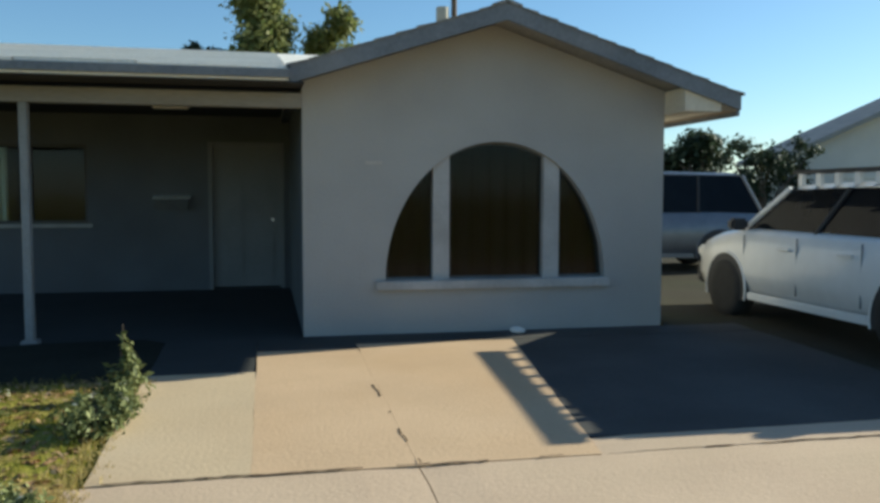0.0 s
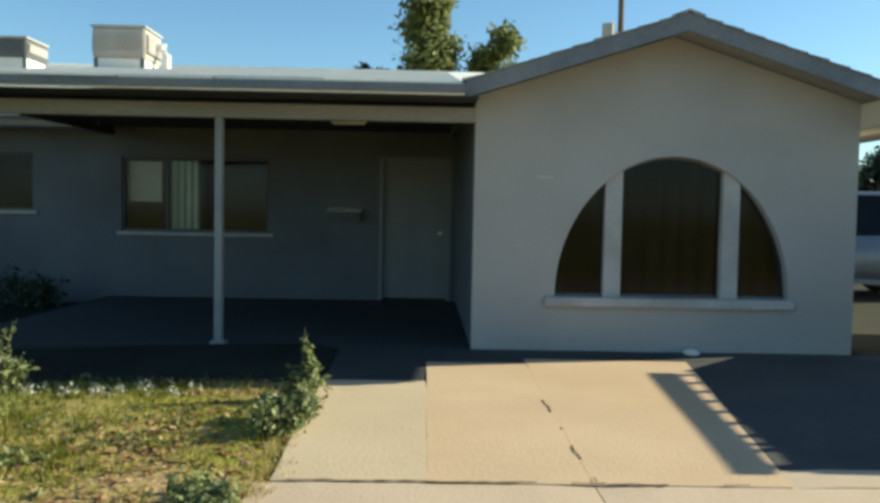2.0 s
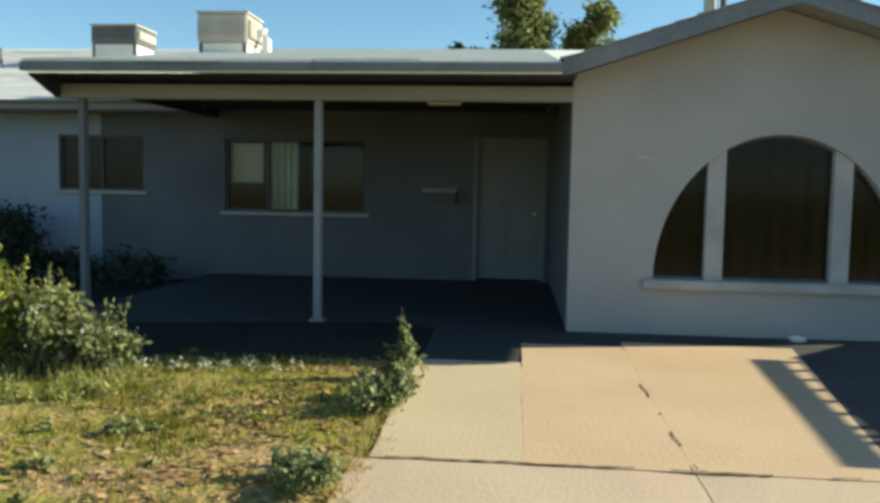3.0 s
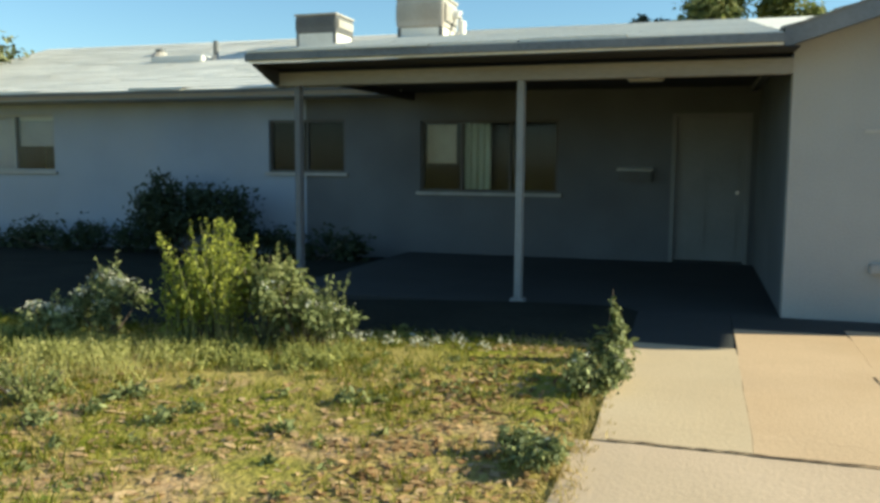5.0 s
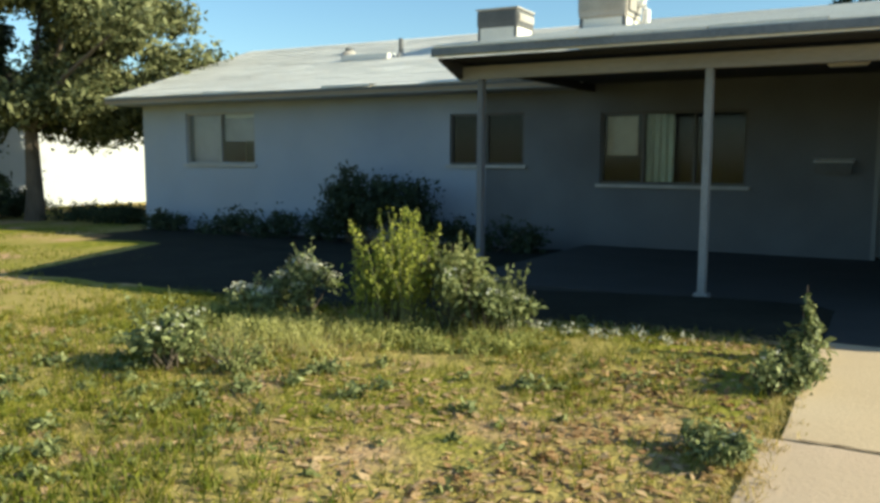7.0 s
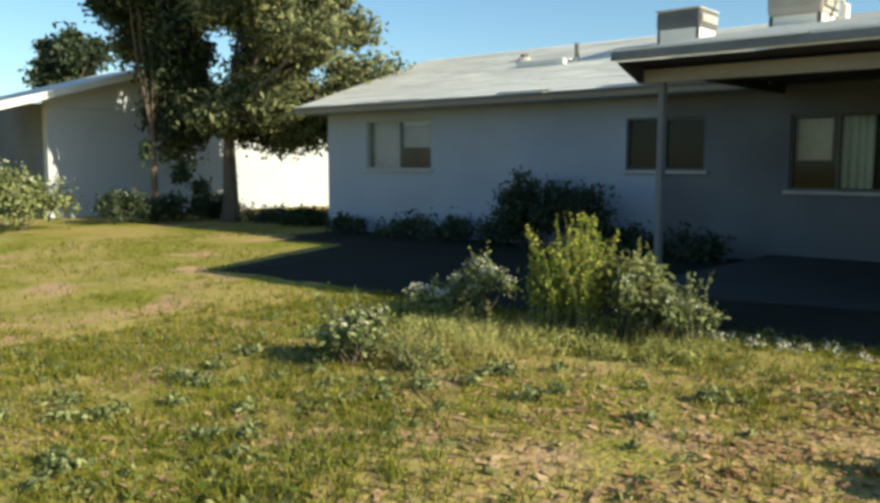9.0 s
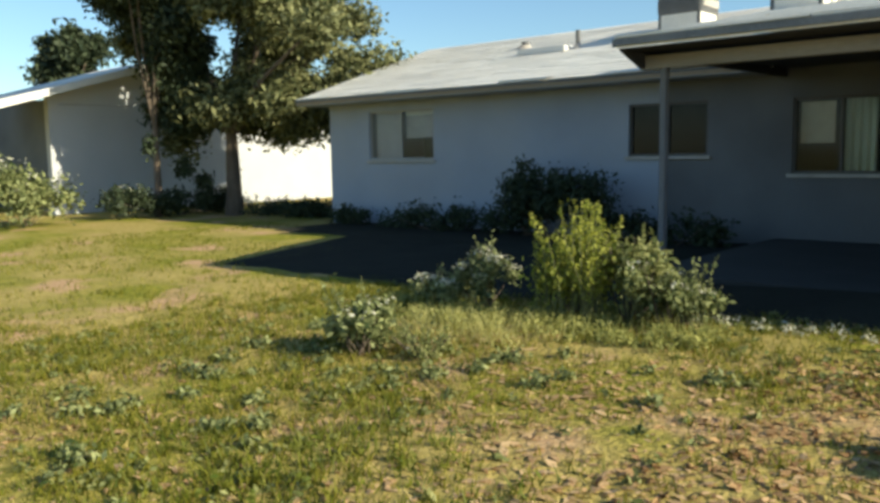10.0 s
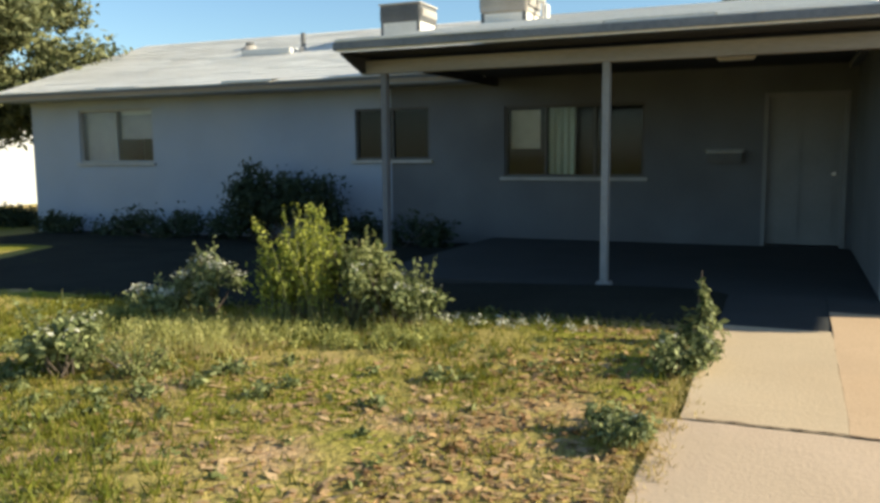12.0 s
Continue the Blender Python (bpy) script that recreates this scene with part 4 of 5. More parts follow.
def car(name, label, at, heading, L, W, paint, stations, base, roof, roof_z, wheels, r, rack):
    """stations: x, underside, beltline, half width; base and roof: x of the glasshouse's front and rear at belt and roof."""
    e = empty(name, at, label, "car", "parked cars")
    e.rotation_euler = (0, 0, heading)
    bm = bmesh.new()
    rings = []
    for x, zb, zt, hw in stations:
        half = [(hw * 0.55, zb), (hw * 0.93, zb + 0.02), (hw, zb + (zt - zb) * 0.35), (hw * 0.995, zb + (zt - zb) * 0.62), (hw * 0.955, zt - 0.05), (hw * 0.86, zt), (hw * 0.45, zt + 0.025)]
        rings.append([bm.verts.new((x, y, z)) for y, z in half] + [bm.verts.new((x, -y, z)) for y, z in reversed(half)])
    n = len(rings[0])
    for a, b in zip(rings, rings[1:]):
        for i in range(n):
            j = (i + 1) % n
            bm.faces.new((a[i], a[j], b[j], b[i]))
    bm.faces.new(rings[0])
    bm.faces.new(rings[-1])
    bmesh.ops.recalc_face_normals(bm, faces=bm.faces[:])
    for f in bm.faces:
        f.smooth = True
    body = part("body", bm, paint, e)
    belt = lambda x: float(np.interp(x, [s[0] for s in stations], [s[2] for s in stations]))
    half_w = lambda x: float(np.interp(x, [s[0] for s in stations], [s[3] for s in stations]))
    # glasshouse: windscreen, rear window, side windows, pillars, roof skin
    wb, wt = half_w(0) * 0.93, half_w(0) * 0.74
    f0, b0 = base
    f1, b1 = roof
    corners = {}
    for key, x, z, w in (("fb", f0, belt(f0) - 0.03, wb * 0.92), ("bb", b0, belt(b0) - 0.03, wb * 0.95), ("ft", f1, roof_z - 0.05, wt), ("bt", b1, roof_z - 0.05, wt)):
        corners[key] = (Vector((x, w, z)), Vector((x, -w, z)))

    def panel(pname, pts, material, lab="", thick=0.012):
        bm = bmesh.new()
        vs = [bm.verts.new(p) for p in pts]
        bm.faces.new(vs)
        bmesh.ops.solidify(bm, geom=bm.faces[:], thickness=thick)
        return part(pname, bm, material, e, lab)

    panel("windscreen", (corners["fb"][0], corners["fb"][1], corners["ft"][1], corners["ft"][0]), CARGLASS, "dark glass windscreen")
    panel("rear_window", (corners["bb"][1], corners["bb"][0], corners["bt"][0], corners["bt"][1]), CARGLASS, "dark glass rear window")
    for s in (0, 1):
        cut = [0.0, 0.38, 0.72, 1.0]
        lo = [corners["fb"][s].lerp(corners["bb"][s], t) for t in cut]
        hi = [corners["ft"][s].lerp(corners["bt"][s], t) for t in cut]
        for a in range(3):
            panel("side_window", (lo[a], lo[a + 1], hi[a + 1], hi[a]), CARGLASS, "dark glass side window")
        for a in range(4):
            bm = bmesh.new()
            o = Vector((0, (0.008 if s == 0 else -0.008), 0))
            tube(bm, [lo[a] + o, lo[a].lerp(hi[a], 0.5) + o * 1.4, hi[a] + o], [0.030 if a in (0, 3) else 0.022] * 3, 8)
            part("pillar", bm, paint if a in (0, 3) else PLASTIC, e)
    bm = bmesh.new()
    rs = []
    for k, (x, dz) in enumerate(((f1 + 0.06, -0.055), (f1 - 0.12, -0.012), ((f1 + b1) / 2, 0.012), (b1 + 0.12, -0.012), (b1 - 0.08, -0.055))):
        prof = [(-wt * 1.03, -0.05), (-wt * 0.9, -0.004), (-wt * 0.4, 0.02), (wt * 0.4, 0.02), (wt * 0.9, -0.004), (wt * 1.03, -0.05)]
        rs.append([bm.verts.new((x, y, roof_z + dz + z)) for y, z in prof])
    for a, b in zip(rs, rs[1:]):
        for i in range(5):
            bm.faces.new((a[i], a[i + 1], b[i + 1], b[i]))
    bmesh.ops.solidify(bm, geom=bm.faces[:], thickness=0.03)
    bmesh.ops.recalc_face_normals(bm, faces=bm.faces[:])
    for f in bm.faces:
        f.smooth = True
    part("roof", bm, paint, e)
    # wheels in dark arches with a lip
    for x in wheels:
        for s in (1, -1):
            hw = half_w(x)
            bm = bmesh.new()
            m = 24
            ring = [(x + (r + 0.07) * math.cos(math.pi * (i / m * 1.16 - 0.08)), r + (r + 0.07) * math.sin(math.pi * (i / m * 1.16 - 0.08))) for i in range(m + 1)]
            prism(bm, ring, "y", s * (hw - 0.10), s * (hw + 0.006))
            part("wheel_arch", bm, PLASTIC, e)
            bm = bmesh.new()
            tube(bm, [(px, s * (hw + 0.004), pz) for px, pz in ring], [0.013] * (m + 1), 6)
            part("arch_lip", bm, paint, e)
            wheel(e, x, s * (hw - 0.085), r, 0.22)
    xf, xr = stations[-1][0], stations[0][0]
    for s in (1, -1):
        wf = stations[-2][3]
        part("headlight", boxed(xf - 0.30, xf - 0.04, s * wf * 0.80 - 0.14, s * wf * 0.80 + 0.14, 0.62, 0.76, 0.03), LAMPM, e, "clear headlight")
        part("tail_light", boxed(xr - 0.01, xr + 0.12, s * wf * 0.84 - 0.09, s * wf * 0.84 + 0.09, 0.75, 1.02, 0.03), REDLAMP, e, "red tail light")
        mx = f0 - 0.18
        part("wing_mirror", boxed(mx - 0.06, mx + 0.07, s * (half_w(mx) + 0.04) - 0.10, s * (half_w(mx) + 0.04) + 0.10, belt(mx) - 0.01, belt(mx) + 0.12, 0.03), PLASTIC, e, "black wing mirror")
        for x in (f0 - 0.95, f0 - 1.85):
            part("door_handle", boxed(x - 0.10, x + 0.10, s * (half_w(x) + 0.002) - 0.015, s * (half_w(x) + 0.002) + 0.015, belt(x) - 0.19, belt(x) - 0.155, 0.008), paint, e)
        for x in (f0 - 0.22, f0 - 1.15, f0 - 2.05):
            part("door_seam", boxed(x - 0.0015, x + 0.0015, s * half_w(x) * 0.99 - 0.012, s * half_w(x) * 0.99 + 0.005, 0.38, belt(x) - 0.06), CARSILVER, e)
        part("sill_trim", boxed(wheels[0] + r + 0.1, wheels[1] - r - 0.1, s * half_w(0) * 0.97 - 0.02, s * half_w(0) * 0.97 + 0.02, 0.25, 0.33, 0.01), paint, e)
    part("front_bumper", boxed(xf - 0.10, xf + 0.03, -W * 0.40, W * 0.40, 0.30, 0.52, 0.03), PLASTIC, e)
    part("rear_bumper", boxed(xr - 0.03, xr + 0.10, -W * 0.40, W * 0.40, 0.34, 0.55, 0.03), PLASTIC, e)
    if rack:
        for s in (1, -1):
            rail = part("roof_rail", boxed(b1 - 0.02, f1 + 0.02, s * wt * 0.84 - 0.10, s * wt * 0.84 + 0.10, roof_z + 0.095, roof_z + 0.135, 0.012), PLASTIC, e, "flat black roof rack rail")
            for i in range(9):
                x = b1 + 0.06 + i * (f1 - b1 - 0.16) / 8
                part("rail_foot", boxed(x - 0.034, x + 0.034, s * wt * 0.93 - 0.02, s * wt * 0.93 + 0.02, roof_z - 0.03, roof_z + 0.108), paint, rail, "white rail foot")
        for x in (b1 + 0.5, f1 - 0.6):
            part("cross_bar", boxed(x - 0.03, x + 0.03, -wt * 0.93, wt * 0.93, roof_z + 0.107, roof_z + 0.137, 0.01), PLASTIC, e)
    return e


car("white_car", "white station wagon with black roof rack, parked beside house", (4.55, 4.85, gz(4.55, 4.85)), radians(89.4), 4.6, 1.78, CARWHITE,
    ((-2.28, 0.44, 0.92, 0.74), (-2.15, 0.34, 0.98, 0.84), (-1.4, 0.27, 1.00, 0.885), (0.0, 0.26, 1.00, 0.895), (0.9, 0.26, 1.00, 0.885), (1.25, 0.26, 0.98, 0.885), (1.6, 0.27, 0.94, 0.875), (1.9, 0.28, 0.87, 0.84), (2.12, 0.28, 0.78, 0.76), (2.27, 0.36, 0.68, 0.62)),
    (1.22, -2.10), (0.50, -1.86), 1.475, (-1.36, 1.34), 0.33, True)
car("silver_van", "grey minivan with dark windows, its tail behind the wagon", (5.14, 12.1, gz(5.1, 12)), radians(168), 4.7, 1.9, CARSILVER,
    ((-2.33, 0.45, 1.02, 0.82), (-2.2, 0.32, 1.06, 0.90), (-1.4, 0.24, 1.06, 0.94), (0.0, 0.22, 1.03, 0.95), (1.2, 0.24, 1.0, 0.93), (1.8, 0.26, 0.92, 0.90), (2.15, 0.30, 0.80, 0.82), (2.35, 0.40, 0.68, 0.68)),
    (1.75, -2.2), (0.85, -1.88), 1.74, (-1.45, 1.45), 0.34, False)


# ---- trees ----
def tree(name, label, at, trunk_h, trunk_r, clumps, count, leaf, leaf_material, seed, limbs=7, group=""):
    """A tapered trunk with limbs that reach into leafy clumps. clumps: centre and radii relative to the foot."""
    rng = np.random.default_rng(seed)
    e = empty(name, at, label, "tree", group)
    bm = bmesh.new()
    tube(bm, [(0, 0, -0.2), (0.03, 0.02, trunk_h * 0.3), (-0.05, 0.06, trunk_h * 0.7), (0.02, 0.02, trunk_h)], [trunk_r * 1.35, trunk_r, trunk_r * 0.85, trunk_r * 0.7], 12)
    trunk = part("trunk", bm, BARK, e)
    cs, rs = np.array([c for c, _ in clumps], float), np.array([r for _, r in clumps], float)
    for c in cs[:limbs]:
        mid = np.array([c[0] * 0.45, c[1] * 0.45, trunk_h + (c[2] - trunk_h) * 0.55])
        bm = bmesh.new()
        tube(bm, [(0.0, 0.02, trunk_h * 0.92), tuple(mid + rng.normal(size=3) * 0.12), tuple(c)], [trunk_r * 0.5, trunk_r * 0.3, trunk_r * 0.1], 7)
        part("limb", bm, BARK, trunk)
    v, f = leaves(rng, cs, rs, count, leaf)
    tagged(mesh_of("crown", v, f, leaf_material, e), kind="stuff")
    return e


def crown_clumps(rng, centre, radii, n, size, gap=0.75):
    """Clump centres over a lumpy ellipsoid, for an uneven outline with gaps."""
    out = []
    for _ in range(n):
        d = rng.normal(size=3)
        d /= np.linalg.norm(d)
        c = np.array(centre) + d * np.array(radii) * rng.uniform(0.35, 1.0) * gap
        s = size * rng.uniform(0.6, 1.25)
        out.append((tuple(c), (s * rng.uniform(0.8, 1.3), s * rng.uniform(0.8, 1.3), s * rng.uniform(0.7, 1.1))))
    return out


rng = np.random.default_rng(21)
big = [c for c in crown_clumps(rng, (-0.1, 0.3, 5.0), (4.1, 4.1, 3.7), 105, 0.62, 1.0) if c[0][1] > -1.1]
big += [((2.6, 1.4, 2.6), (1.0, 0.9, 0.6)), ((1.6, 1.2, 2.3), (0.9, 0.9, 0.6)), ((3.1, 2.2, 3.4), (1.0, 1.0, 0.8)), ((0.4, -0.6, 2.6), (0.9, 0.9, 0.5))]
big += [((rng.uniform(-1.5, 1.8), rng.uniform(-0.6, 3.4), rng.uniform(2.1, 3.6)), (0.75, 0.85, 0.6)) for _ in range(16)]
tree("shade_tree", "broad dense green shade tree between the two houses", (-19.5, 9.9, gz(-19.5, 9.9)), 2.2, 0.19, big, 90000, 0.09, LEAF_TREE, 31, 12)
dim = crown_clumps(rng, (0, 0, 4.6), (1.4, 1.2, 2.9), 60, 0.6, 1.0) + crown_clumps(rng, (0.3, 1.2, 2.6), (0.7, 0.9, 0.4), 12, 0.45, 1.0)
dim = [c for c in dim if c[0][2] > 4.6 or c[0][1] > 0.5] + [((0.6, -0.5, 1.75), (0.16, 0.16, 0.3)), ((0.5, 0.5, 1.2), (0.25, 0.3, 0.25)), ((0.5, 1.0, 0.9), (0.25, 0.3, 0.2))]
dim += [((rng.uniform(-1.0, 0.6), rng.uniform(0.45, 1.4), rng.uniform(2.5, 4.6)), (0.55, 0.45, 0.5)) for _ in range(16)] + [((rng.uniform(0.0, 0.5), rng.uniform(-0.1, 0.5), rng.uniform(3.9, 5.0)), (0.4, 0.32, 0.45)) for _ in range(5)]
tree("shade_tree", "dense dark green tree against the neighbouring wall", (-20.7, 8.5, gz(-20.7, 8.5)), 2.4, 0.09, dim, 56000, 0.085, LEAF_DARK, 33, 9)
tall = [((0.8 * math.sin(i * 2.1) * (1 - i / 14), 0.6 * math.cos(i * 1.7), 2.5 + i * 1.15), (1.95 - 0.06 * i, 1.6, 1.1)) for i in range(13)]
tree("poplar", "tall narrow yellow-green poplar behind the house", (-1.45, 45, 0), 3.0, 0.3, tall, 23000, 0.22, LEAF_POPLAR, 5, 8, "far trees")
short = [((0.9 * math.sin(i * 2.4), 0.5 * math.cos(i * 1.9), 2.4 + i * 1.08), (1.35 - 0.05 * i, 1.1, 1.0)) for i in range(9)]
tree("poplar", "shorter bushy yellow-green tree behind the house", (2.6, 46, 0), 3.0, 0.28, short, 12000, 0.22, LEAF_POPLAR, 6, 7, "far trees")
tree("far_tree", "small dark round treetop far behind roof", (-4.7, 46, 0), 6.5, 0.2, [((0, 0, 8.7), (0.8, 0.7, 0.6)), ((0.6, 0.2, 9.0), (0.6, 0.5, 0.45)), ((-0.5, 0, 9.15), (0.55, 0.5, 0.5))], 3000, 0.16, LEAF_DARK, 7, 3, "far trees")
rng = np.random.default_rng(4)
tree("garden_tree", "dark green tree beside the parked cars", (10.3, 19.0, 0), 1.4, 0.14, crown_clumps(rng, (0, 0, 2.3), (1.1, 1.1, 1.3), 18, 0.45), 4500, 0.09, LEAF_DARK, 8, 7, "garden trees")
tree("garden_tree", "loose dark shrubby tree before neighbouring house", (13.9, 21.0, 0), 0.7, 0.12, crown_clumps(rng, (0, 0, 1.9), (2.0, 1.4, 1.6), 26, 0.34, 0.95), 3600, 0.09, LEAF_DARK, 9, 8, "garden trees")
tree("yard_tree", "dark leafy tree beyond the neighbouring carport", (-38, 14.6, 0), 3.0, 0.25, crown_clumps(rng, (0, 0, 5.6), (2.0, 2.0, 1.7), 20, 0.7), 7000, 0.16, LEAF_DARK, 10, 8)

# ---- utility pole ----
pole = empty("utility_pole", (7.3, 36, 0), "weathered timber utility pole with crossarm behind house", "utility pole")
part("shaft", cylinder(bmesh.new(), 0, 0, -0.3, 15.5, 0.17, 0.12, 14), TIMBER, pole)
part("crossarm", boxed(-0.9, 0.9, -0.06, 0.06, 13.2, 13.34, 0.01), TIMBER, pole)
part("transformer", cylinder(bmesh.new(), -0.55, 0.0, 9.0, 10.0, 0.30, 0.30, 16), METAL, pole, "pale grey transformer can")

# ---- neighbouring houses ----
nh = empty("neighbour_house", (0, 0, 0), "white stucco neighbouring house with carport, dappled by tree", "house")
part("long_wall", boxed(-24.2, -24.0, 7.65, 26.0, -0.4, 2.75), NWHITE, nh, "white painted long wall, partly sunlit")
# a dark wall stands in for the open carport's shaded inside
part("carport_shade_wall", boxed(-33.8, -24.2, 7.9, 8.0, -0.4, 2.95), SHADED_WALL, nh, "dark wall added for the shade inside the open carport")
part("carport_roof", boxed(-34.2, -27.0, 7.8, 15.6, 2.951, 3.05), SHADED_WALL, nh, "flat dark carport roof")
part("corner_post", boxed(-24.22, -23.97, 7.38, 7.65, -0.4, 2.8, 0.01), NWHITE, nh)
part("gable", prism(bmesh.new(), [(7.38, 2.76), (13.6, 2.76), (13.6, 2.98), (10.5, 3.88), (7.38, 2.98)], "x", -24.2, -24.0), NWHITE, nh)
for a, b in (((5.3, 2.42), (10.5, 3.93)), ((10.502, 3.93), (15.7, 2.42))):
    part("roof", prism(bmesh.new(), [a, b, (b[0], b[1] + 0.14), (a[0], a[1] + 0.14)], "x", -26.98, -23.3), ROOFPALE, nh, "low-pitched pale roof")
    part("rake_board", prism(bmesh.new(), [(a[0], a[1] - 0.04), (b[0], b[1] - 0.04), (b[0], b[1] + 0.15), (a[0], a[1] + 0.15)], "x", -23.298, -23.25), WHITE, nh, "white rake board")
part("rear_roof", prism(bmesh.new(), [(-34.0, 2.2), (-23.2, 2.95), (-23.2, 3.12), (-34.0, 2.37)], "y", 15.72, 26.5), ROOFPALE, nh, "low sloping pale roof")
part("carport_wall", boxed(-34.0, -33.8, 6.0, 26.0, -0.4, 2.2), SHADED_WALL, nh)

rh = empty("neighbour_house", (0, 0, 0), "pale gabled neighbouring house beyond the parked cars", "house")
part("gable_wall", prism(bmesh.new(), [(15.0, -0.2), (26.0, -0.2), (26.0, 2.55), (20.5, 4.85), (15.0, 2.55)], "y", 22.0, 22.2), NEIGHBOUR, rh)
part("side_wall", boxed(15.0, 15.2, 22.2, 23.4, -0.2, 2.55), NEIGHBOUR, rh)
for a, b in (((14.4, 2.32), (20.5, 4.87)), ((20.5, 4.87), (26.6, 2.32))):
    part("roof", prism(bmesh.new(), [a, b, (b[0], b[1] + 0.16), (a[0], a[1] + 0.16)], "y", 21.5, 23.6), SHINGLE, rh)
part("window", frame_bm(17.0, 18.6, 0.9, 2.0, 21.96, 22.0, 0.06, (17.8,)), WHITE, rh)
part("low_wall", boxed(6.8, 15.0, 24.0, 24.2, -0.2, 1.5), NEIGHBOUR, rh)
part("fence_rail", boxed(2.9, 9.0, 15.9, 15.96, 1.62, 1.68), WHITE, rh)


# ---- shrubs and weeds ----
def shrub(name, label, at, clumps, count, leaf, material, seed, twigs=8, category="shrub", flowers=0, spikes=0, spike_h=0.8, group="", spike_leaves=26):
    rng = np.random.default_rng(seed)
    x, y = at
    e = empty(name, (x, y, gz(x, y)), label, category, group)
    bm = bmesh.new()
    cs = np.array([c for c, _ in clumps], float)
    rs = np.array([r for _, r in clumps], float)
    for i in range(twigs):
        c = cs[i % len(cs)] + rng.normal(size=3) * rs[i % len(cs)] * 0.5
        tube(bm, [(rng.normal() * 0.03, rng.normal() * 0.03, -0.05), (c[0] * 0.6, c[1] * 0.6, c[2] * 0.5), (c[0], c[1], c[2] + 0.05)], [0.009, 0.007, 0.003], 5)
    tagged(part("stalk", bm, BARK, e), kind="stuff")
    bm_spikes = bmesh.new()
    sets = [leaves(rng, cs, rs, count, leaf, 0.3)]
    if spikes:
        foot = np.c_[np.clip(rng.normal(size=(spikes, 2)), -1.4, 1.4) * rs[0][:2] * 0.55 + cs[0][:2], np.zeros(spikes)]
        tips = []
        for b in foot:
            h, way = spike_h * rng.uniform(0.55, 1.1), rng.normal(size=2) * 0.10
            tube(bm_spikes, [(b[0], b[1], -0.03), (b[0] + way[0] * 0.4, b[1] + way[1] * 0.4, h * 0.5), (b[0] + way[0], b[1] + way[1], h)], [0.006, 0.005, 0.002], 4)
            tips += [((b[0] + way[0] * t, b[1] + way[1] * t, h * t), (0.055 - 0.03 * t, 0.055 - 0.03 * t, 0.10)) for t in (0.45, 0.62, 0.8, 0.95)]
        sets.append(leaves(rng, [t for t, _ in tips], [s for _, s in tips], spikes * spike_leaves, leaf * 0.8, 0.1))
    if spikes:
        tagged(part("spike_stem", bm_spikes, STEMGREEN, e), kind="stuff")
    else:
        bm_spikes.free()
    v, f = joined(*sets)
    tagged(mesh_of("foliage", v, f, material, e), kind="stuff")
    if flowers:
        top = cs + np.c_[np.zeros((len(cs), 2)), rs[:, 2] * 0.75]
        v, f = leaves(rng, top, rs * np.array([0.9, 0.9, 0.35]), flowers, leaf * 0.7, 0.6)
        tagged(mesh_of("bloom", v, f, PETAL, e, "pale dry flower heads"), kind="stuff")
    return e


def mound(rng, w, d, h, n, s, low=0.25):
    return [((rng.uniform(-w, w), rng.uniform(-d, d), h * rng.uniform(low, low + 0.55)), (s * rng.uniform(0.7, 1.2),) * 2 + (s * rng.uniform(0.6, 1.0),)) for _ in range(n)]


rng = np.random.default_rng(77)
shrub("yellow_shrub", "tall yellow-green shrub with upright stems at lawn's edge", (-5.44, 3.55), [((0, 0, 0.46), (0.33, 0.3, 0.34)), ((0.3, 0.05, 0.42), (0.24, 0.25, 0.28)), ((-0.2, -0.1, 0.32), (0.25, 0.2, 0.22))], 1300, 0.028, LEAF_YELLOW, 51, 14, spikes=75, spike_h=0.92, spike_leaves=44)
shrub("leafy_weed", "grey-green leafy weed clump beside yellow shrub", (-4.61, 3.58), mound(rng, 0.28, 0.2, 0.48, 9, 0.15, 0.38), 1900, 0.030, LEAF_SHRUB, 52, 10, "weed", 110, 16, 0.58)
shrub("leafy_weed", "dark-stemmed leafy weed behind yellow shrub", (-5.04, 3.70), mound(rng, 0.28, 0.2, 0.62, 8, 0.17, 0.38), 1300, 0.034, LEAF_WEED, 58, 12, "weed", 0, 14, 0.75)
shrub("flowering_weed", "pale flowering weed clump on the lawn", (-6.48, 3.60), mound(rng, 0.24, 0.2, 0.54, 9, 0.13, 0.36), 1250, 0.029, LEAF_GREY, 53, 10, "weed", 330, 26, 0.66)
shrub("flowering_weed", "low pale flowering weed clump on lawn", (-7.1, 3.58), mound(rng, 0.42, 0.25, 0.26, 8, 0.13), 700, 0.034, LEAF_GREY, 54, 8, "weed", 170, 14, 0.38)
shrub("lawn_bush", "small round grey-green bush on open lawn", (-6.10, 1.63), mound(rng, 0.24, 0.2, 0.42, 12, 0.14), 2400, 0.029, LEAF_SHRUB, 55, 10, "weed", 70, 12, 0.5)
shrub("lawn_bush", "low straggly weed beside small bush", (-5.72, 1.92), mound(rng, 0.22, 0.2, 0.15, 8, 0.09), 550, 0.022, LEAF_WEED, 56, 8, "weed", 15, 10, 0.3)
shrub("driveway_weed", "upright spire-shaped weed at driveway's edge", (-2.27, 3.66), [((0, 0, 0.42), (0.022, 0.022, 0.10)), ((0.01, 0, 0.33), (0.045, 0.045, 0.08)), ((0.02, 0, 0.24), (0.085, 0.08, 0.09)), ((0.0, 0, 0.13), (0.14, 0.12, 0.12)), ((-0.08, -0.05, 0.07), (0.16, 0.12, 0.07))], 460, 0.034, LEAF_SHRUB, 61, 6, "weed")
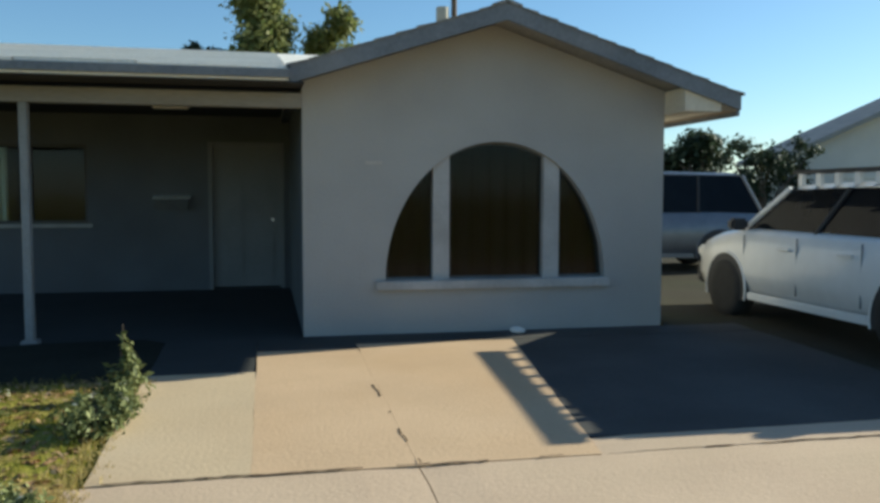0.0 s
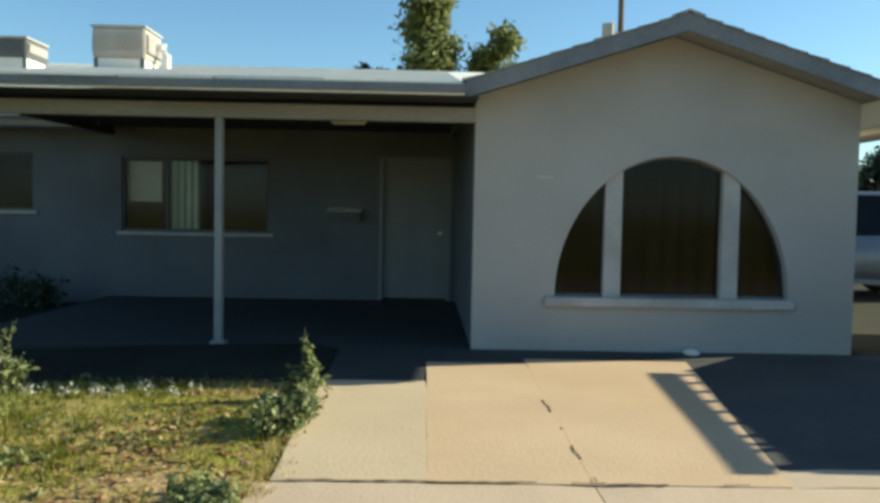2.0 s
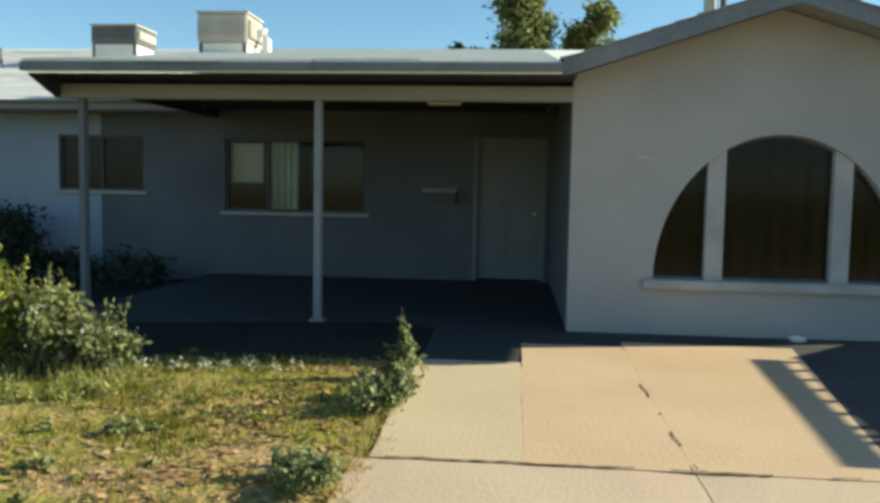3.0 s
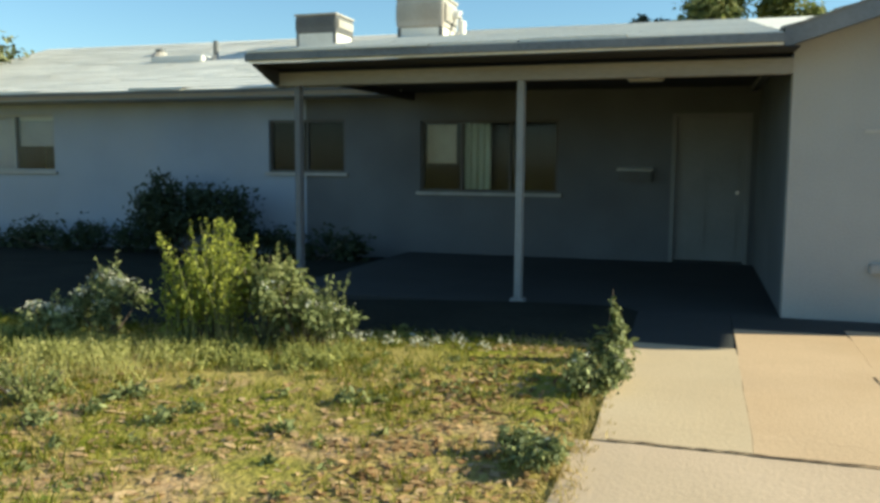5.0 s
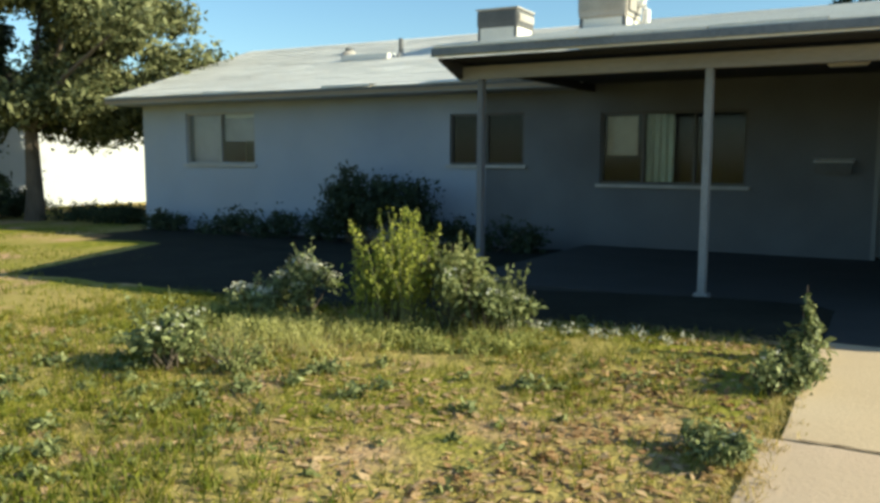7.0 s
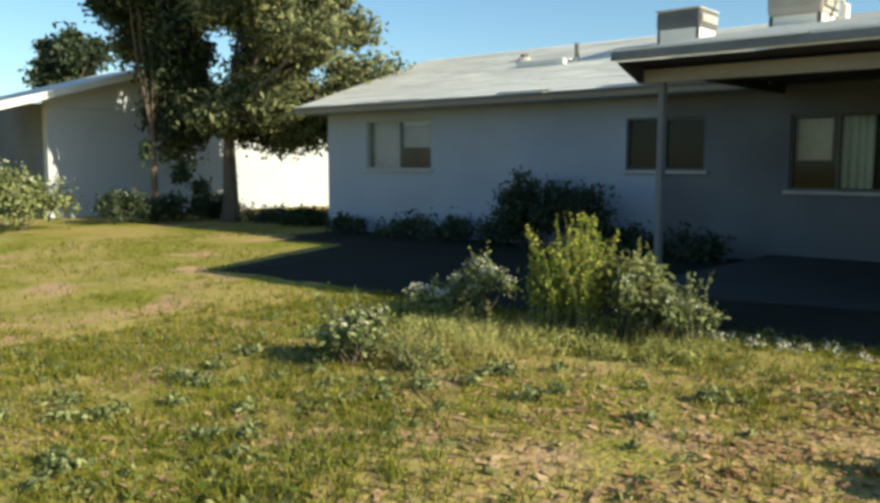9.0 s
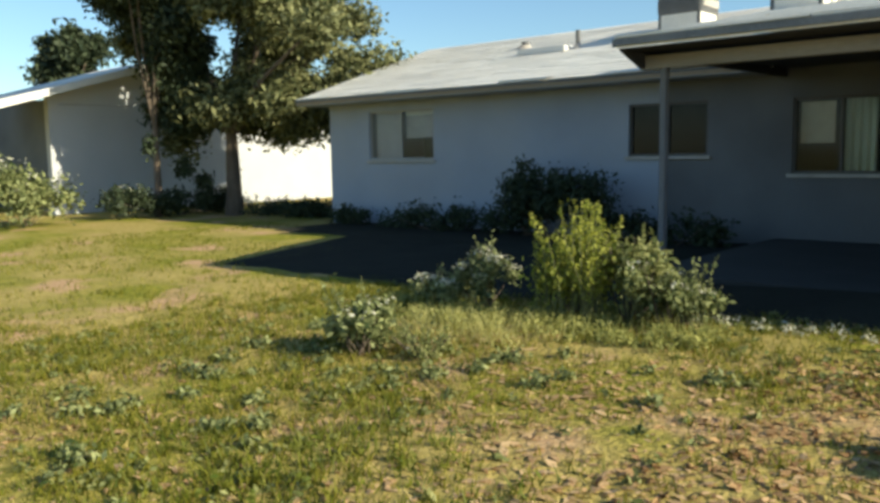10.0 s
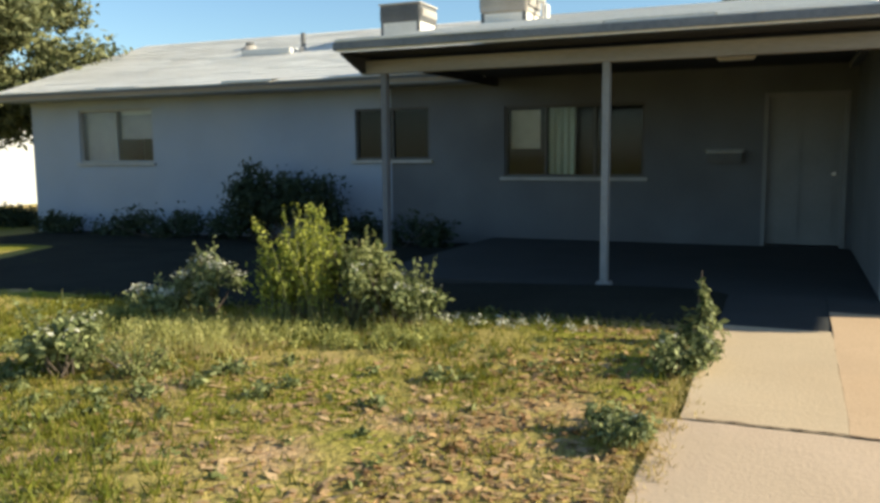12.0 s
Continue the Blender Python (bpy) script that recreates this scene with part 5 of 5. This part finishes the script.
shrub("driveway_weed", "low sprawling weed along the driveway's edge", (-2.29, 2.98), mound(rng, 0.13, 0.22, 0.24, 11, 0.115), 1900, 0.024, LEAF_SHRUB, 62, 8, "weed", 15)
shrub("driveway_weed", "low sprawling weed along the driveway's edge", (-2.46, 1.68), mound(rng, 0.13, 0.22, 0.15, 9, 0.10), 1300, 0.022, LEAF_SHRUB, 63, 8, "weed", 8)
shrub("wall_shrub", "dark dense shrub against the wing wall", (-9.32, 9.1), mound(rng, 0.95, 0.25, 1.25, 26, 0.36), 9500, 0.045, LEAF_DARK, 65, 14)
shrub("wall_shrub", "bare twiggy dark shrub against the wing wall", (-9.95, 9.2), mound(rng, 0.22, 0.2, 1.75, 9, 0.2), 1100, 0.04, LEAF_DARK, 66, 14)
shrub("wall_shrub", "low dark hedge along the wing wall", (-11.8, 9.25), mound(rng, 1.3, 0.2, 0.46, 18, 0.30), 2800, 0.045, LEAF_DARK, 67, 10)
shrub("wall_shrub", "low dark hedge along the wing wall", (-14.1, 9.3), mound(rng, 1.0, 0.18, 0.36, 14, 0.26), 2000, 0.045, LEAF_DARK, 72, 10)
shrub("wall_shrub", "low dark hedge along the wing wall", (-7.4, 9.2), mound(rng, 1.0, 0.2, 0.46, 14, 0.30), 2200, 0.045, LEAF_DARK, 68, 10)
shrub("yard_shrub", "sunlit leafy shrub before the neighbouring carport", (-20.5, 5.2), mound(rng, 0.9, 0.7, 1.5, 14, 0.5), 3500, 0.07, LEAF_SHRUB, 69, 12, flowers=120)
shrub("yard_shrub", "low shrubs along the neighbouring wall", (-20.7, 8.9), mound(rng, 0.5, 1.9, 0.75, 40, 0.32), 6500, 0.06, LEAF_DARK, 70, 12, flowers=110)
# dark leaves added to give the shade on the ground between the houses
shrub("yard_shrub", "low dark hedge added for the shade between the houses", (-17.6, 10.6), mound(rng, 1.7, 0.5, 0.34, 34, 0.30), 4200, 0.05, LEAF_DARK, 71, 12)

# ---- grass, dry stalks and leaf litter on the lawn ----
rng = np.random.default_rng(90)


def scatter(n, x0, x1, y0, y1, keep):
    p = np.c_[rng.uniform(x0, x1, n), rng.uniform(y0, y1, n)]
    w = np.array([keep(x, y) for x, y in p])
    p = p[rng.uniform(size=n) < w]
    return np.c_[p, ground_z(p[:, 0], p[:, 1]) - 0.01]


def bare(x, y):
    """The trodden patch beside the driveway, where little grows."""
    return math.exp(-((x + 3.7) / 1.5) ** 2 - ((y - 1.1) / 1.7) ** 2)


def greenness(x, y):
    n = noise.noise((x * 0.55, y * 0.55, 5.0)) * 0.9 + noise.noise((x * 1.9, y * 1.9, 2.0)) * 0.5
    return n + 0.12 * min(3.0, max(-1.0, -4.2 - x)) + (0.25 if y > 3.0 else 0.0)


near = scatter(16000, -8.5, -2.35, -1.5, 4.12, lambda x, y: (0.08 + 0.75 * min(1.0, max(0.0, greenness(x, y) + 0.25))) * (1 - 0.75 * bare(x, y)) * (0.18 if x > -3.2 else 1.0))
far = scatter(11000, -17, -6.0, 0.0, 8.8, lambda x, y: (0.5 if y < 4.05 or (y < 6.1 and x < -11.0) or x < -15.5 else 0.0) * (0.35 + 0.65 * (greenness(x, y) > 0.3)))
v, f = joined(stems(rng, near, 5, 0.060, 0.022, 0.010, 0.9), stems(rng, far, 3, 0.06, 0.03, 0.014, 0.8))
tagged(mesh_of("grass", v, f, GRASS_GREEN), "short green grass and clover tufts", "grass", kind="stuff")
dry = scatter(26000, -9.5, -2.35, -1.5, 5.0, lambda x, y: 0.12 + 0.6 * min(1.0, max(0.0, 0.45 - greenness(x, y))))
v, f = stems(rng, dry, 4, 0.028, 0.035, 0.008, 2.4)
tagged(mesh_of("dry_grass", v, f, GRASS_DRY), "straw-coloured dry grass", "dry grass", kind="stuff")
lit = scatter(24000, -8.0, -2.32, -1.5, 4.6, lambda x, y: 0.10 + 0.5 * min(1.0, max(0.0, 0.35 - greenness(x, y))) + 0.5 * bare(x, y) + (0.35 if x > -3.3 else 0.0))
v, f = leaves(rng, lit + np.array([0, 0, 0.012]), np.full((len(lit), 3), 0.008), len(lit), 0.024, 1.0, 0.14)
big_lit = lit[rng.uniform(size=len(lit)) < 0.22]
w2, f2 = leaves(rng, big_lit + np.array([0, 0, 0.014]), np.full((len(big_lit), 3), 0.009), len(big_lit), 0.042, 1.0, 0.16)
v, f = joined((v, f), (w2, f2))
tagged(mesh_of("leaf_litter", v, f, LITTER), "tan and brown dead leaves on bare soil", "leaf litter", kind="stuff")
clover = scatter(1100, -8.5, -2.5, -1.2, 4.4, lambda x, y: 0.9 if greenness(x, y) > 0.25 else 0.1)
v, f = leaves(rng, clover + np.array([0, 0, 0.03]), np.full((len(clover), 3), (0.06)) * np.array([1, 1, 0.5]), len(clover) * 14, 0.024, 0.7)
tagged(mesh_of("broadleaf_weeds", v, f, LEAF_WEED), "low broadleaf weeds among grass", "weeds", kind="stuff")
dark = scatter(3400, -3.9, -2.35, 0.6, 3.6, lambda x, y: max(0.0, 1.0 - abs(x + 2.95) / 0.75) * (0.4 + 0.6 * (noise.noise((x * 2.2, y * 2.2, 8.0)) > 0)))
v, f = leaves(rng, dark + np.array([0, 0, 0.02]), np.full((len(dark), 3), 0.014), len(dark), 0.03, 1.0, 0.35)
tagged(mesh_of("brown_litter", v, f, LITTERDARK), "dark brown dead leaves along the driveway edge", "leaf litter", kind="stuff")
gold = scatter(330, -6.7, -5.0, 1.9, 3.3, lambda x, y: max(0.0, 1.0 - ((x + 5.85) / 0.85) ** 2 - ((y - 2.65) / 0.65) ** 2))
v, f = stems(rng, gold, 5, 0.17, 0.05, 0.007, 1.1)
w2, f2 = leaves(rng, gold + np.array([0, 0, 0.13]), np.full((len(gold), 3), 0.05), len(gold) * 5, 0.014, 0.3)
v, f = joined((v, f), (w2, f2))
tagged(mesh_of("dry_stalks", v, f, STALKS), "golden dry weed stalks between the shrubs", "dry weeds", kind="stuff")
tuft = scatter(2400, -9.0, -2.4, -1.4, 4.3, lambda x, y: 0.5 * (1 - 0.8 * bare(x, y)))
half = rng.uniform(size=len(tuft)) < 0.55
v, f = stems(rng, tuft[half], 14, 0.065, 0.045, 0.010, 1.3)
tagged(mesh_of("green_tufts", v, f, GRASS_GREEN), "taller tufts of green grass", "grass", kind="stuff")
v, f = stems(rng, tuft[~half], 12, 0.045, 0.05, 0.008, 2.0)
tagged(mesh_of("straw_tufts", v, f, GRASS_DRY), "tufts of bleached straw grass", "dry grass", kind="stuff")
edge = np.c_[-2.28 + rng.normal(size=260) * 0.05, rng.uniform(-1.0, 4.2, 260)]
edge = np.c_[edge, ground_z(edge[:, 0], edge[:, 1])]
v, f = stems(rng, edge, 8, 0.045, 0.03, 0.008, 1.4)
tagged(mesh_of("edge_grass", v, f, GRASS_DRY), "dry grass tufts overhanging the driveway edge", "dry grass", kind="stuff")
strip_at = np.c_[rng.uniform(-4.6, -3.0, 70), 3.95 + rng.normal(size=70) * 0.08]
strip_at = np.c_[strip_at, ground_z(strip_at[:, 0], strip_at[:, 1]) + 0.05]
v, f = leaves(rng, strip_at[::2] - np.array([0, 0.12, 0.02]), np.full((35, 3), 0.05), 380, 0.018, 0.5)
tagged(mesh_of("pale_weeds", v, f, PETAL), "strip of pale low flowering weeds", "weeds", kind="stuff")

patch = scatter(900, -6.9, -3.3, -1.3, 1.6, lambda x, y: max(0.0, 1.0 - ((x + 5.0) / 1.5) ** 2 - ((y - 0.1) / 1.1) ** 2) * (0.25 + 0.75 * (noise.noise((x * 1.6, y * 1.6, 21.0)) > -0.05)))
v, f = stems(rng, patch, 9, 0.085, 0.04, 0.011, 1.1)
w2, f2 = leaves(rng, patch + np.array([0, 0, 0.03]), np.full((len(patch), 3), 0.04), len(patch) * 4, 0.022, 0.6)
v, f = joined((v, f), (w2, f2))
tagged(mesh_of("lush_grass", v, f, GRASS_LUSH), "patch of lush dark green grass on lawn", "grass", kind="stuff")
low_at = scatter(520, -7.5, -4.1, 2.75, 3.5, lambda x, y: 0.25 + 0.75 * (noise.noise((x * 2.4, y * 2.4, 31.0)) > 0.0))
v, f = leaves(rng, low_at + np.array([0, 0, 0.06]), np.full((len(low_at), 3), 0.075) * np.array([1, 1, 0.8]), len(low_at) * 16, 0.020, 0.35)
w2, f2 = stems(rng, low_at, 4, 0.16, 0.05, 0.006, 0.7)
v, f = joined((v, f), (w2, f2))
tagged(mesh_of("shrub_foot_weeds", v, f, LEAF_SUNNY), "sunlit yellow-green weeds at the shrubs' feet", "weeds", kind="stuff")
clump = scatter(150, -7.2, -3.1, -1.3, 2.4, lambda x, y: (0.55 if x < -4.2 else 0.22) * (1 - 0.6 * bare(x, y)))
v, f = leaves(rng, clump + np.array([0, 0, 0.045]), rng.uniform(0.05, 0.12, (len(clump), 1)) * np.array([[1.0, 1.0, 0.55]]), len(clump) * 75, 0.024, 0.45)
tagged(mesh_of("low_weed_clumps", v, f, LEAF_SHRUB), "low deep green weed clumps on lawn", "weeds", kind="stuff")

# the lawn goes on towards the street, behind the camera
rng = np.random.default_rng(140)


def rear(x, y):
    """Where the rest of the lawn grows: south of the nearest stretch and west of it, thinning out."""
    if y > -1.45 and x > -8.4:
        return 0.0
    return max(0.0, 1.0 - max(0.0, -4.5 - y) / 4.0) * max(0.0, 1.0 - max(0.0, -11.0 - x) / 4.0) * (0.3 + 0.5 * min(1.0, max(0.0, greenness(x, y) + 0.4)))


back = scatter(20000, -15, -2.45, -8.5, 0.6, rear)
v, f = stems(rng, back, 5, 0.058, 0.024, 0.010, 0.9)
tagged(mesh_of("grass", v, f, GRASS_GREEN), "short green grass towards the street", "grass", kind="stuff")
back = scatter(20000, -15, -2.45, -8.5, 0.6, rear)
v, f = stems(rng, back, 4, 0.030, 0.035, 0.008, 2.2)
w2, f2 = leaves(rng, back[::3] + np.array([0, 0, 0.012]), np.full((len(back[::3]), 3), 0.008), len(back[::3]), 0.026, 1.0, 0.14)
v, f = joined((v, f), (w2, f2))
tagged(mesh_of("dry_grass", v, f, GRASS_DRY), "straw-coloured grass and litter towards street", "dry grass", kind="stuff")
